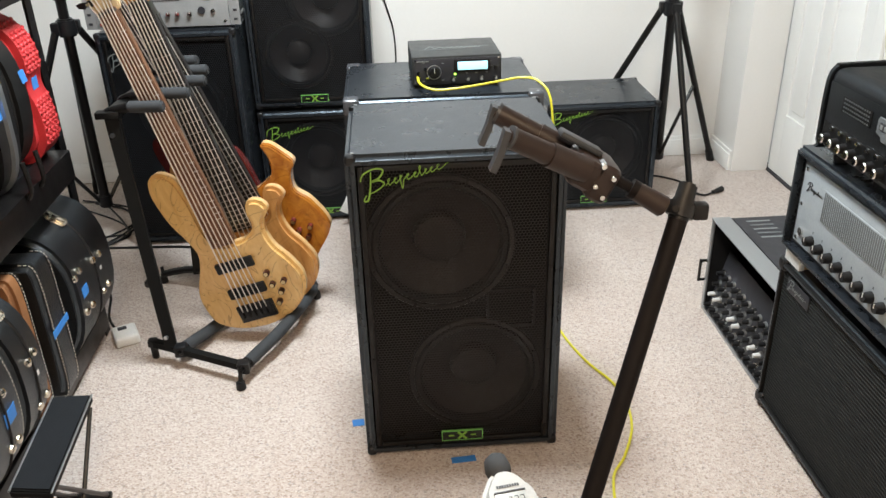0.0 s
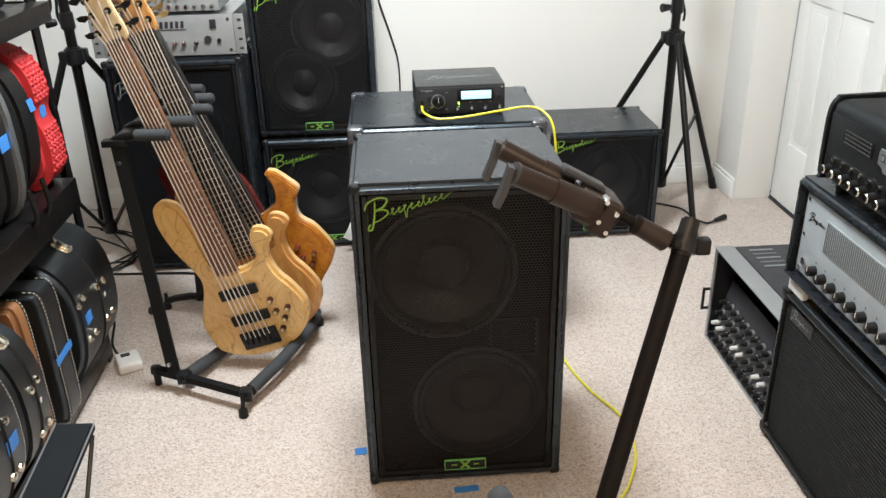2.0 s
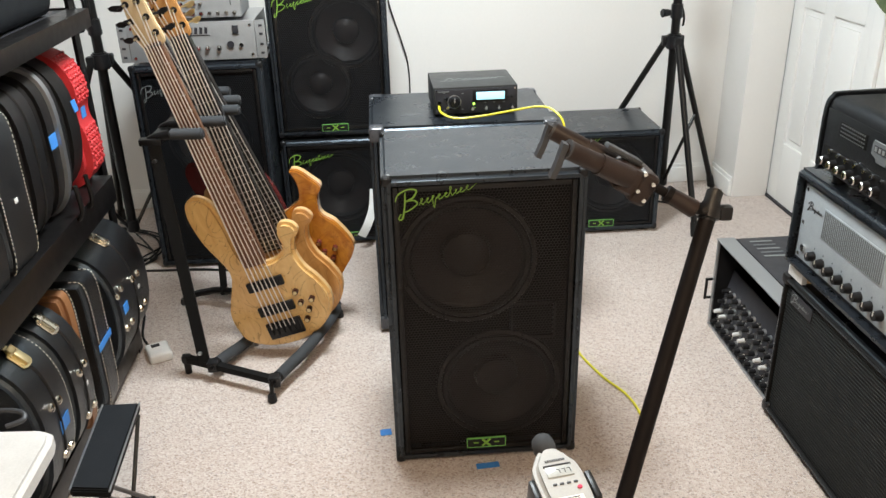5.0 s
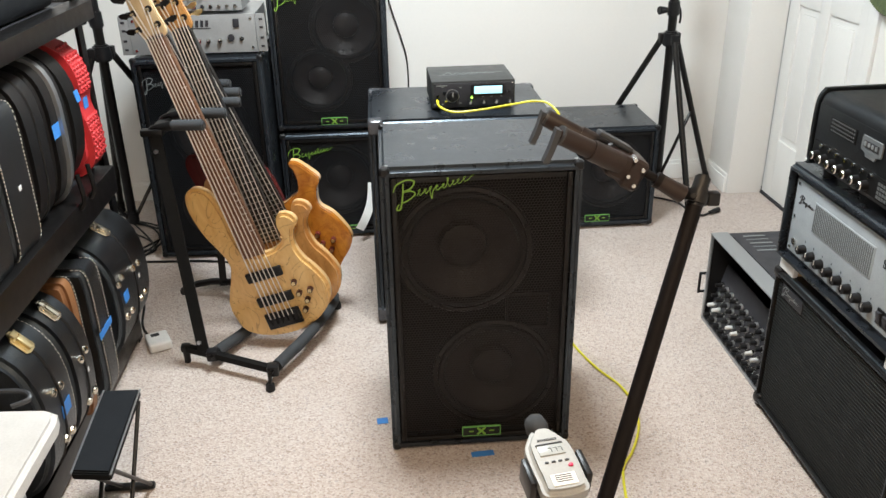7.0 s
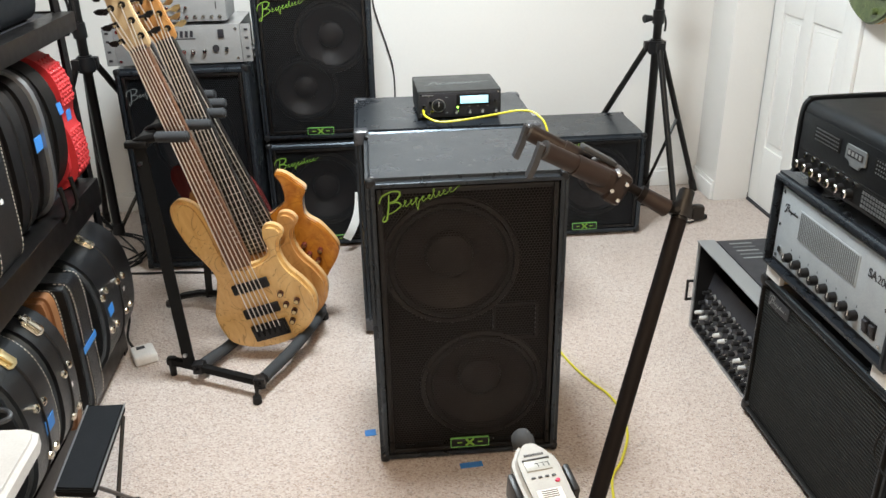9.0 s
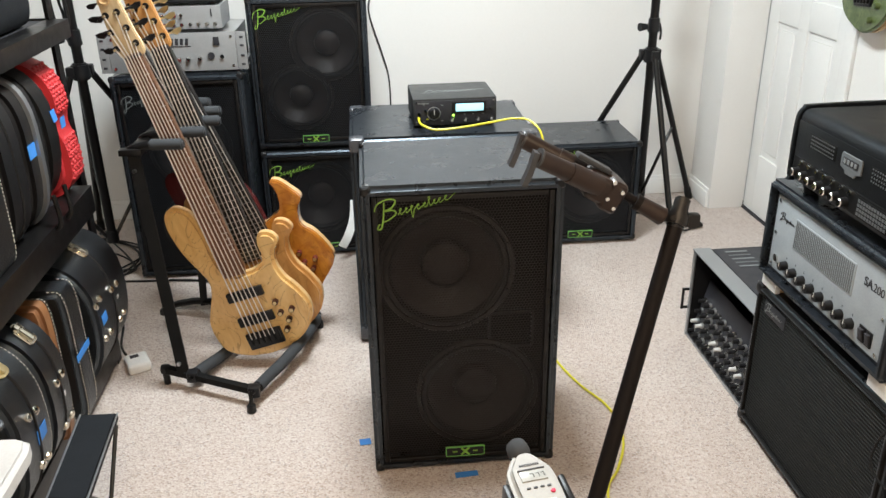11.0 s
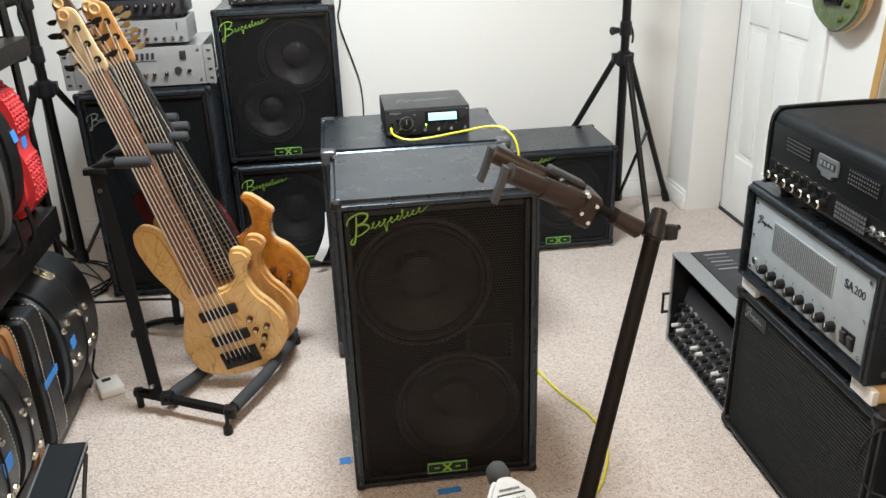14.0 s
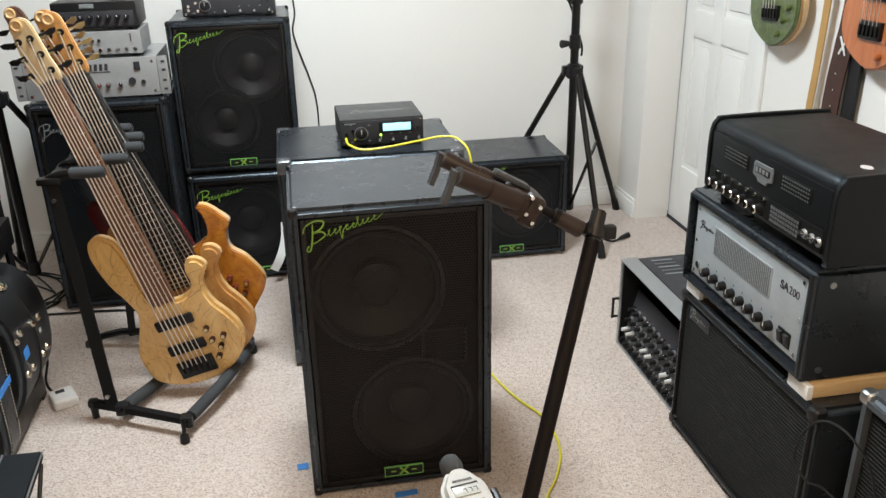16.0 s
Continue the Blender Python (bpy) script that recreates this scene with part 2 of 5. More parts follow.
def mesh_of(bm, mat, smooth=35):
    me = bpy.data.meshes.new("mesh")
    bmesh.ops.recalc_face_normals(bm, faces=bm.faces)
    bm.to_mesh(me)
    bm.free()
    me.materials.append(M[mat] if isinstance(mat, str) else mat)
    if smooth:
        me.polygons.foreach_set("use_smooth", [True] * len(me.polygons))
        me.set_sharp_from_angle(angle=radians(smooth))
    return me


def part(name, bm, mat, parent, label="", smooth=35):
    ob = new(name, mesh_of(bm, mat, smooth))
    ob.parent = parent
    if label:
        ob["label"] = label
    return ob


def solid(name, bm, mat, label, category="", kind="structure", m=None, group=""):
    ob = new(name, mesh_of(bm, mat))
    if m is not None:
        ob.matrix_world = m
    return tagged(ob, label, category, group, kind)


def box(size, at=(0, 0, 0), bevel=0.0, seg=2, bm=None, turn=None):
    """A box with its centre at 'at'; turn is an optional rotation matrix."""
    b = bmesh.new()
    bmesh.ops.create_cube(b, size=1.0, matrix=Matrix.Diagonal((*size, 1)))
    if bevel:
        bmesh.ops.bevel(b, geom=list(b.edges), offset=bevel, segments=seg, affect="EDGES", profile=0.6)
    bmesh.ops.transform(b, matrix=Matrix.Translation(at) @ (turn or COPY), verts=b.verts)
    return join(bm, b)


def join(bm, b):
    if bm is None:
        return b
    me = bpy.data.meshes.new("tmp")
    b.to_mesh(me)
    b.free()
    bm.from_mesh(me)
    bpy.data.meshes.remove(me)
    return bm


def span(x0, x1, y0, y1, z0, z1, bevel=0.0, bm=None, seg=2):
    return box((x1 - x0, y1 - y0, z1 - z0), ((x0 + x1) / 2, (y0 + y1) / 2, (z0 + z1) / 2), bevel, seg, bm)


def rod(a, b_, r, r2=None, n=14, bevel=0.0, bm=None):
    """A cylinder or cone from a to b_."""
    a, b_ = Vector(a), Vector(b_)
    d = b_ - a
    b = bmesh.new()
    bmesh.ops.create_cone(b, cap_ends=True, segments=n, radius1=r, radius2=r if r2 is None else r2, depth=d.length)
    if bevel:
        caps = [e for e in b.edges if abs(e.verts[0].co.z - e.verts[1].co.z) < 1e-6]
        bmesh.ops.bevel(b, geom=caps, offset=bevel, segments=2, affect="EDGES")
    q = d.to_track_quat("Z", "Y").to_matrix().to_4x4()
    bmesh.ops.transform(b, matrix=Matrix.Translation((a + b_) / 2) @ q, verts=b.verts)
    return join(bm, b)


def spline(points, steps=8, closed=False):
    """Catmull-Rom curve through the points."""
    p = [Vector(q) for q in points]
    n = len(p)
    out = []
    for i in range(n if closed else n - 1):
        get = (lambda j: p[j % n]) if closed else (lambda j: p[min(max(j, 0), n - 1)])
        a, b, c, d = get(i - 1), get(i), get(i + 1), get(i + 2)
        for s in range(steps):
            t = s / steps
            out.append(0.5 * (2 * b + (c - a) * t + (2 * a - 5 * b + 4 * c - d) * t * t + (3 * b - a - 3 * c + d) * t ** 3))
    if not closed:
        out.append(p[-1])
    return out


def sweep(path, r, n=8, flat=None, bm=None):
    """A tube along a path; r is a number or a function of 0..1; flat=(side, thick) makes a ribbon with that cross-section."""
    path = [Vector(q) for q in path]
    b = bmesh.new()
    rings = []
    ref = None
    for i, q in enumerate(path):
        d = (path[min(i + 1, len(path) - 1)] - path[max(i - 1, 0)]).normalized()
        if ref is None:
            ref = d.orthogonal().normalized() if flat is None else Vector(flat[0])
        s = d.cross(ref).normalized()
        if flat is None:
            ref = s.cross(d).normalized()
            k = r(i / (len(path) - 1)) if callable(r) else r
            ring = [q + k * (math.cos(2 * math.pi * j / n) * s + math.sin(2 * math.pi * j / n) * ref) for j in range(n)]
        else:
            k = r(i / (len(path) - 1)) if callable(r) else r
            th = Vector(flat[0]) * flat[1] / 2
            ring = [q + s * k - th, q + s * k + th, q - s * k + th, q - s * k - th]
        rings.append([b.verts.new(v) for v in ring])
    m = len(rings[0])
    for a, c in zip(rings, rings[1:]):
        for j in range(m):
            b.faces.new((a[j], a[(j + 1) % m], c[(j + 1) % m], c[j]))
    b.faces.new(rings[0])
    b.faces.new(rings[-1])
    return join(bm, b)


def slab(outline, depth, bevel=0.0, seg=3, bm=None, rims="both"):
    """An outline in the x-z plane, extruded from y = 0 (front) to y = depth, with rounded rims."""
    b = bmesh.new()
    f = b.faces.new([b.verts.new((q[0], 0, q[1])) for q in outline])
    ext = bmesh.ops.extrude_face_region(b, geom=[f])
    bmesh.ops.translate(b, verts=[v for v in ext["geom"] if isinstance(v, bmesh.types.BMVert)], vec=(0, depth, 0))
    if bevel:
        rim = [e for e in b.edges if abs(e.verts[0].co.y - e.verts[1].co.y) < 1e-6 and (rims == "both" or (e.verts[0].co.y < depth / 2) == (rims == "front"))]
        bmesh.ops.bevel(b, geom=rim, offset=bevel, segments=seg, affect="EDGES", clamp_overlap=True)
    return join(bm, b)


def lathe(profile, n=32, bm=None, m=None):
    """Turns (radius, height) pairs about z."""
    b = bmesh.new()
    rings = [[b.verts.new((r * math.cos(2 * math.pi * j / n), r * math.sin(2 * math.pi * j / n), h)) for j in range(n)] if r > 1e-6 else [b.verts.new((0, 0, h))] for r, h in profile]
    for a, c in zip(rings, rings[1:]):
        for j in range(n):
            k = (j + 1) % n
            if len(a) == 1:
                b.faces.new((a[0], c[k], c[j]))
            elif len(c) == 1:
                b.faces.new((a[j], a[k], c[0]))
            else:
                b.faces.new((a[j], a[k], c[k], c[j]))
    if m is not None:
        bmesh.ops.transform(b, matrix=m, verts=b.verts)
    return join(bm, b)


FRONT = Matrix.Rotation(radians(90), 4, "X")  # turns a lathe's axis from z to -y


def lettering(body, size, m, mat, parent, name="lettering", bold=0.0):
    """Words in the built-in font as a thin mesh; m places it, reading along its x in its x-y plane."""
    cu = bpy.data.curves.new("text", "FONT")
    cu.body, cu.size, cu.extrude, cu.offset = body, size, 0.0004, bold
    tmp = bpy.data.objects.new("text", cu)
    me = bpy.data.meshes.new_from_object(tmp)
    bpy.data.objects.remove(tmp)
    me.transform(m)
    me.materials.append(M[mat])
    ob = new(name, me)
    ob.parent = parent
    return ob


def script_mark(parent, x, z, w, y, mat="green", tilt=14, name="logo"):
    """A flowing plain flourish: one tall swash, a long wave and a tail, in the x-z plane."""
    bm = bmesh.new()
    ct, st = math.cos(radians(tilt)), math.sin(radians(tilt))

    def at(pts):
        return [(x + w * (u * ct - v * st), y, z + w * (u * st + v * ct)) for u, v in pts]
    up = (0, -1, 0)

    def pen(k):
        return lambda t: w * k * (0.75 + 0.35 * math.sin(math.pi * min(1, t * 1.15)))
    sweep(spline(at([(0.0, 0.10), (0.06, 0.20), (0.2, 0.235), (0.29, 0.19), (0.22, 0.115), (0.12, 0.10), (0.22, 0.085), (0.255, 0.03), (0.15, -0.02), (0.07, -0.03)]), 5), pen(0.0092), flat=(up, 0.0012), bm=bm)
    sweep(spline(at([(0.155, 0.205), (0.10, 0.04), (0.03, -0.10), (-0.015, -0.09), (0.03, -0.04)]), 5), pen(0.0092), flat=(up, 0.0014), bm=bm)
    loops, u = [(0.27, 0.005)], 0.285
    for tall, deep, wide in ((0.075, 0.0, 0.075), (0.062, 0.0, 0.066), (0.070, -0.085, 0.072), (0.066, 0.004, 0.082), (0.060, 0.006, 0.078), (0.118, 0.004, 0.058), (0.066, 0.010, 0.052), (0.066, 0.010, 0.080), (0.074, 0.014, 0.075)):
        loops += [(u + wide * 0.55, tall * 0.80), (u + wide * 0.48, tall), (u + wide * 0.24, tall * 0.72), (u + wide * (0.30 if deep > -0.05 else 0.1), deep), (u + wide * 0.72, 0.016)]
        u += wide
    loops += [(u + 0.05, 0.055), (u + 0.075, 0.060)]
    sweep(spline(at(loops), 4), pen(0.0050), flat=(up, 0.0016), bm=bm)
    return part(name, bm, mat, parent, "bright green script-like flourish" if mat == "green" else "")


def x_badge(parent, x, z, w, y):
    """A small green badge: a frame, a crossed mark and two bars."""
    h = w * 0.27
    b = part("badge", box((w, 0.004, h), (x, y, z), 0.001), "black", parent, "small black badge with green edge")
    bm = bmesh.new()
    for s in (-1, 1):
        box((w, 0.005, w * 0.022), (x, y - 0.001, z + s * h / 2), 0, bm=bm)
        box((w * 0.022, 0.005, h), (x + s * w / 2, y - 0.001, z), 0, bm=bm)
    part("badge_frame", bm, "green_badge", b)
    bm = bmesh.new()
    for s in (-1, 1):
        box((w * 0.30, 0.002, w * 0.052), (x, y - 0.0030 - 0.0005 * s, z), 0, bm=bm, turn=Matrix.Rotation(radians(45 * s), 4, "Y"))
        box((w * 0.13, 0.003, w * 0.035), (x + s * w * 0.27, y - 0.002, z), 0, bm=bm)
    part("badge_mark", bm, "green", b)
    return b


def driver(parent, x, z, r, y):
    """A loudspeaker behind a grille: frame ring, surround, cone and dust cap, facing -y."""
    at = Matrix.Translation((x, y, z)) @ FRONT
    ring = part("driver", lathe([(r, 0), (r, 0.006), (r * 0.985, 0.009), (r * 0.93, 0.009), (r * 0.92, 0.004)], 40, None, at), "basket", parent, "round loudspeaker behind the grille")
    part("surround", lathe([(r * 0.925, 0.004), (r * 0.89, 0.011), (r * 0.84, 0.012), (r * 0.80, 0.004), (r * 0.79, -0.002)], 40, None, at), "rubber", ring)
    part("cone", lathe([(r * 0.79, -0.002), (r * 0.6, -0.02), (r * 0.36, -0.045)], 40, None, at), "cone", ring)
    part("dust_cap", lathe([(r * 0.37, -0.045), (r * 0.33, -0.022), (r * 0.2, -0.010), (0, -0.006)], 32, None, at), "cone", ring)
    for i in range(8):
        a = 2 * math.pi * (i + 0.5) / 8
        c, d = x + r * 0.955 * math.cos(a), z + r * 0.955 * math.sin(a)
        part("screw", rod((c, y - 0.009, d), (c, y - 0.012, d), 0.004, n=8), "steel_black", ring)
    return ring


def cabinet_shell(w, d, h, edge, deep, round_=0.012):
    """A box with a front (at y = -d/2) that is recessed behind a rim."""
    b = bmesh.new()
    bmesh.ops.create_cube(b, size=1.0, matrix=Matrix.Translation((0, 0, h / 2)) @ Matrix.Diagonal((w, d, h, 1)))
    bmesh.ops.bevel(b, geom=list(b.edges), offset=round_, segments=3, affect="EDGES")
    b.faces.ensure_lookup_table()
    front = min((f for f in b.faces), key=lambda f: f.calc_center_median().y - f.calc_area() * 10 * (f.normal.y < -0.9))
    bmesh.ops.inset_region(b, faces=[front], thickness=edge - round_)
    ext = bmesh.ops.extrude_face_region(b, geom=[front])
    bmesh.ops.translate(b, verts=[v for v in ext["geom"] if isinstance(v, bmesh.types.BMVert)], vec=(0, deep, 0))
    bmesh.ops.delete(b, geom=[front], context="FACES_ONLY")
    return b


def baffle_board(w, h, y, zc, drivers):
    """A board in the x-z plane with a round hole for each driver."""
    b = bmesh.new()
    loops = [[(-w / 2, zc - h / 2), (w / 2, zc - h / 2), (w / 2, zc + h / 2), (-w / 2, zc + h / 2)]]
    for x, z, r in drivers:
        loops.append([(x + r * 0.93 * math.cos(2 * math.pi * i / 40), z + r * 0.93 * math.sin(2 * math.pi * i / 40)) for i in range(40)])
    edges = []
    for lp in loops:
        v = [b.verts.new((px, y, pz)) for px, pz in lp]
        edges += [b.edges.new((v[i], v[(i + 1) % len(v)])) for i in range(len(v))]
    bmesh.ops.triangle_fill(b, use_beauty=True, use_dissolve=False, edges=edges, normal=(0, -1, 0))
    ext = bmesh.ops.extrude_face_region(b, geom=list(b.faces))
    bmesh.ops.translate(b, verts=[q for q in ext["geom"] if isinstance(q, bmesh.types.BMVert)], vec=(0, 0.012, 0))
    return b


def bass_cab(m, w, d, h, drivers, label, logo=None, badge=None, port=None, corner="black", grille="grille", feet=0.012, group="bass cabinets", guard=0.024):
    """A speaker cabinet, base centre at the origin of m, front to -y."""
    ob = thing("speaker_cabinet", m, label, "speaker cabinet", group)
    hh = h - feet
    y = -d / 2
    up = Matrix.Translation((0, 0, feet))
    b = cabinet_shell(w, d, hh, 0.024, 0.115)
    bmesh.ops.transform(b, matrix=up, verts=b.verts)
    body = part("body", b, "tolex", ob)
    part("baffle", baffle_board(w - 0.046, hh - 0.046, y + 0.047, feet + hh / 2, drivers), "baffle", ob)
    part("grille", box((w - 0.062, 0.0016, hh - 0.062), (0, y + 0.010, feet + hh / 2)), grille, ob, "black perforated steel grille")
    bm = bmesh.new()
    for s in (-1, 1):
        box((0.012, 0.012, hh - 0.05), (s * (w / 2 - 0.030), y + 0.008, feet + hh / 2), 0.003, bm=bm)
        box((w - 0.074, 0.012, 0.012), (0, y + 0.008, feet + hh / 2 + s * (hh / 2 - 0.030)), 0.003, bm=bm)
    part("grille_frame", bm, "powder", ob)
    n = 4
    for s in (-1, 1):
        for i in range(n):
            zz = feet + 0.06 + (hh - 0.12) * i / (n - 1)
            part("grille_screw", rod((s * (w / 2 - 0.030), y + 0.003, zz), (s * (w / 2 - 0.030), y, zz), 0.0035, n=8), "steel_black", ob)
    for x, z, r in drivers:
        driver(ob, x, z, r, y + 0.043)
    if port:
        px, pz, pw, ph = port
        bm = bmesh.new()
        for s in (-1, 1):
            box((pw, 0.012, 0.006), (px, y + 0.042, pz + s * ph / 2), 0, bm=bm)
            box((0.006, 0.012, ph), (px + s * pw / 2, y + 0.042, pz), 0, bm=bm)
        part("port", bm, "black", ob, "rectangular port edge")
    for sx in (-1, 1):
        for sy in (-1, 1):
            for z in (feet, feet + hh):
                zz = z + (0.016 if z == feet else -0.016)
                q = guard / 2 - 0.0007
                c = part("corner", box((guard, guard, guard), (sx * (w / 2 - q), sy * (d / 2 - q), z + (q if z == feet else -q)), 0.010, 3), corner, ob)
                part("corner_screw", rod((sx * (w / 2 - 0.016), sy * (d / 2 - 0.016), zz), (sx * (w / 2 - 0.016), sy * (d / 2 - 0.016), zz + (0.0175 if z > feet else -0.0175)), 0.004, n=8), "steel", c)
    for sx in (-1, 1):
        for sy in (-1, 1):
            part("foot", rod((sx * (w / 2 - 0.05), sy * (d / 2 - 0.05), 0), (sx * (w / 2 - 0.05), sy * (d / 2 - 0.05), feet + 0.002), 0.018, 0.02, 16), "rubber", ob)
    if logo:
        script_mark(ob, logo[0], logo[1], logo[2], y + 0.0025, tilt=logo[3], mat=logo[4] if len(logo) > 4 else "green")
    if badge:
        x_badge(ob, badge[0], badge[1], badge[2], y + 0.005)
    return ob


def knob(parent, at, r, h, mat="black", way=(0, -1, 0), name="knob", mark=True):
    d = Vector(way)
    a = Vector(at)
    k = part(name, rod(a, a + d * h, r, r * 0.82, 16, 0.001), mat, parent)
    if mark:
        p = a + d * (h + 0.0004)
        part("pointer", box((0.0016, 0.0016, r * 0.8), p + Vector((0, 0, r * 0.42))), "white_print", k)
    return k

# ---- the room ----
BACK, LEFT, RIGHT, NEAR, NOOK, STEP = 3.79, -2.0, 1.565, -1.2, 1.405, 3.555
solid("floor", span(LEFT, RIGHT, NEAR, BACK, -0.06, 0.0), "carpet", "beige cut-pile carpet with brown and grey flecks", "carpet")
solid("wall_north", span(LEFT - 0.12, RIGHT + 0.12, BACK, BACK + 0.12, -0.06, CEIL), "wall", "cream-white painted plaster wall", "wall")
solid("wall_west", span(LEFT - 0.12, LEFT, NEAR, BACK, -0.06, CEIL), "wall", "cream-white painted plaster wall", "wall")
solid("wall_nook", span(NOOK, RIGHT, STEP, BACK, 0.0, CEIL, 0.003), "wall", "boxed-out cream wall corner beside the door", "wall")
DOOR0, DOOR1, DTOP = 2.955, 3.5600, 2.03
solid("wall_east", span(RIGHT, RIGHT + 0.12, NEAR, DOOR0 - 0.004, -0.06, CEIL), "wall", "white painted plaster wall with instruments hung on it", "wall")
solid("wall_east_lintel", span(RIGHT, RIGHT + 0.12, DOOR0 - 0.004, BACK, DTOP + 0.004, CEIL), "wall", "white painted plaster above the door", "wall")
solid("wall_south", span(LEFT - 0.12, RIGHT + 0.12, NEAR - 0.12, NEAR, -0.06, CEIL), "wall", "cream-white painted plaster wall", "wall")
solid("ceiling", span(LEFT, RIGHT, NEAR, BACK, CEIL, CEIL + 0.1), "ceiling", "flat white painted ceiling", "ceiling")


def baseboard(x0, x1, y0, y1, along_x):
    bm = span(x0, x1, y0, y1, 0.002, 0.075, 0.002)
    if along_x:
        span(x0, x1, y0 + 0.005, y1, 0.07, 0.092, 0.004, bm=bm)
    else:
        span(x0 + 0.005, x1, y0, y1, 0.07, 0.092, 0.004, bm=bm)
    return solid("baseboard", bm, "trim", "white painted wooden baseboard with rounded top", "baseboard")


baseboard(LEFT, NOOK - 0.014, BACK - 0.014, BACK - 0.0005, True)
baseboard(NOOK - 0.014, NOOK - 0.0005, STEP + 0.01, BACK, False)
baseboard(RIGHT - 0.014, RIGHT - 0.0005, NEAR, DOOR0 - 0.07, False)


def panel_door():
    d = thing("door_1", pose(RIGHT, (DOOR0 + DOOR1) / 2, 0), "closed white six-panel interior door", "door", kind="structure")
    w = DOOR1 - DOOR0
    part("leaf", span(0.012, 0.05, -w / 2, w / 2, 0.012, DTOP), "trim", d)
    # stiles and rails stand proud of the leaf, round raised panels
    bm = bmesh.new()
    for y0, y1 in ((-w / 2, -w / 2 + 0.075), (-0.02, 0.055), (w / 2 - 0.085, w / 2)):
        span(0.004, 0.014, y0, y1, 0.012, DTOP, 0.002, bm=bm)
    part("stile", bm, "trim", d)
    bm = bmesh.new()
    cols = ((-w / 2 + 0.075, -0.02), (0.055, w / 2 - 0.085))
    for y0, y1 in cols:
        for z0, z1 in ((0.012, 0.27), (0.835, 0.945), (1.60, 1.69), (1.92, DTOP)):
            span(0.004, 0.014, y0, y1, z0, z1, 0.002, bm=bm)
    part("rail", bm, "trim", d)
    for y0, y1 in cols:
        for z0, z1 in ((0.27, 0.835), (0.945, 1.60), (1.69, 1.92)):
            part("panel", span(0.006, 0.014, y0 + 0.028, y1 - 0.028, z0 + 0.028, z1 - 0.028, 0.006), "trim", d)
    return d


panel_door()
bm = span(RIGHT - 0.016, RIGHT - 0.0005, DOOR0 - 0.066, DOOR0 - 0.006, 0.0, DTOP + 0.06, 0.004)
span(RIGHT - 0.016, RIGHT - 0.0005, DOOR0 - 0.006, STEP - 0.003, DTOP + 0.002, DTOP + 0.06, 0.004, bm=bm)
solid("trim", bm, "trim", "white painted door casing", "door casing")
# no sill here: a near-black strip stands for the shade below the leaf
solid("threshold", span(RIGHT - 0.004, RIGHT + 0.05, DOOR0, DOOR1, 0.0005, 0.010), "dark_print", "dark strip painted in for the shaded gap under the closed door", "threshold")
for x, y in ((-0.08, 2.25), (0.0, 0.0)):
    lampf = thing("ceiling_light", pose(x, y, CEIL), "square white flush ceiling light, switched on", "ceiling light", "ceiling lights")
    part("frame", span(-0.28, 0.28, -0.28, 0.28, -0.05, -0.001, 0.01), "white_plastic", lampf)
    part("diffuser", span(-0.25, 0.25, -0.25, 0.25, -0.06, -0.0505, 0.004), "lamp", lampf)

# ---- cabinets and amplifiers in the middle ----
bass_cab(pose(0.0885, 1.88 + 0.18, 0), 0.457, 0.36, 0.769, [(-0.038, 0.545, 0.163), (0.035, 0.20, 0.155)],
         "tall black two-speaker bass cabinet with steel grille standing on carpet", feet=0.005, logo=(-0.195, 0.688, 0.185, 15), badge=(0.0, 0.049, 0.097), port=(0.118, 0.375, 0.105, 0.095))
bass_cab(pose(0.108, 2.745, 0), 0.56, 0.41, 0.688, [(-0.12, 0.45, 0.12), (0.12, 0.22, 0.12)],
         "wide black bass cabinet with clear corner guards carrying an amplifier head", corner="clear_corner", grille="grille_fine", guard=0.046)
# small amplifier head on the wide cabinet


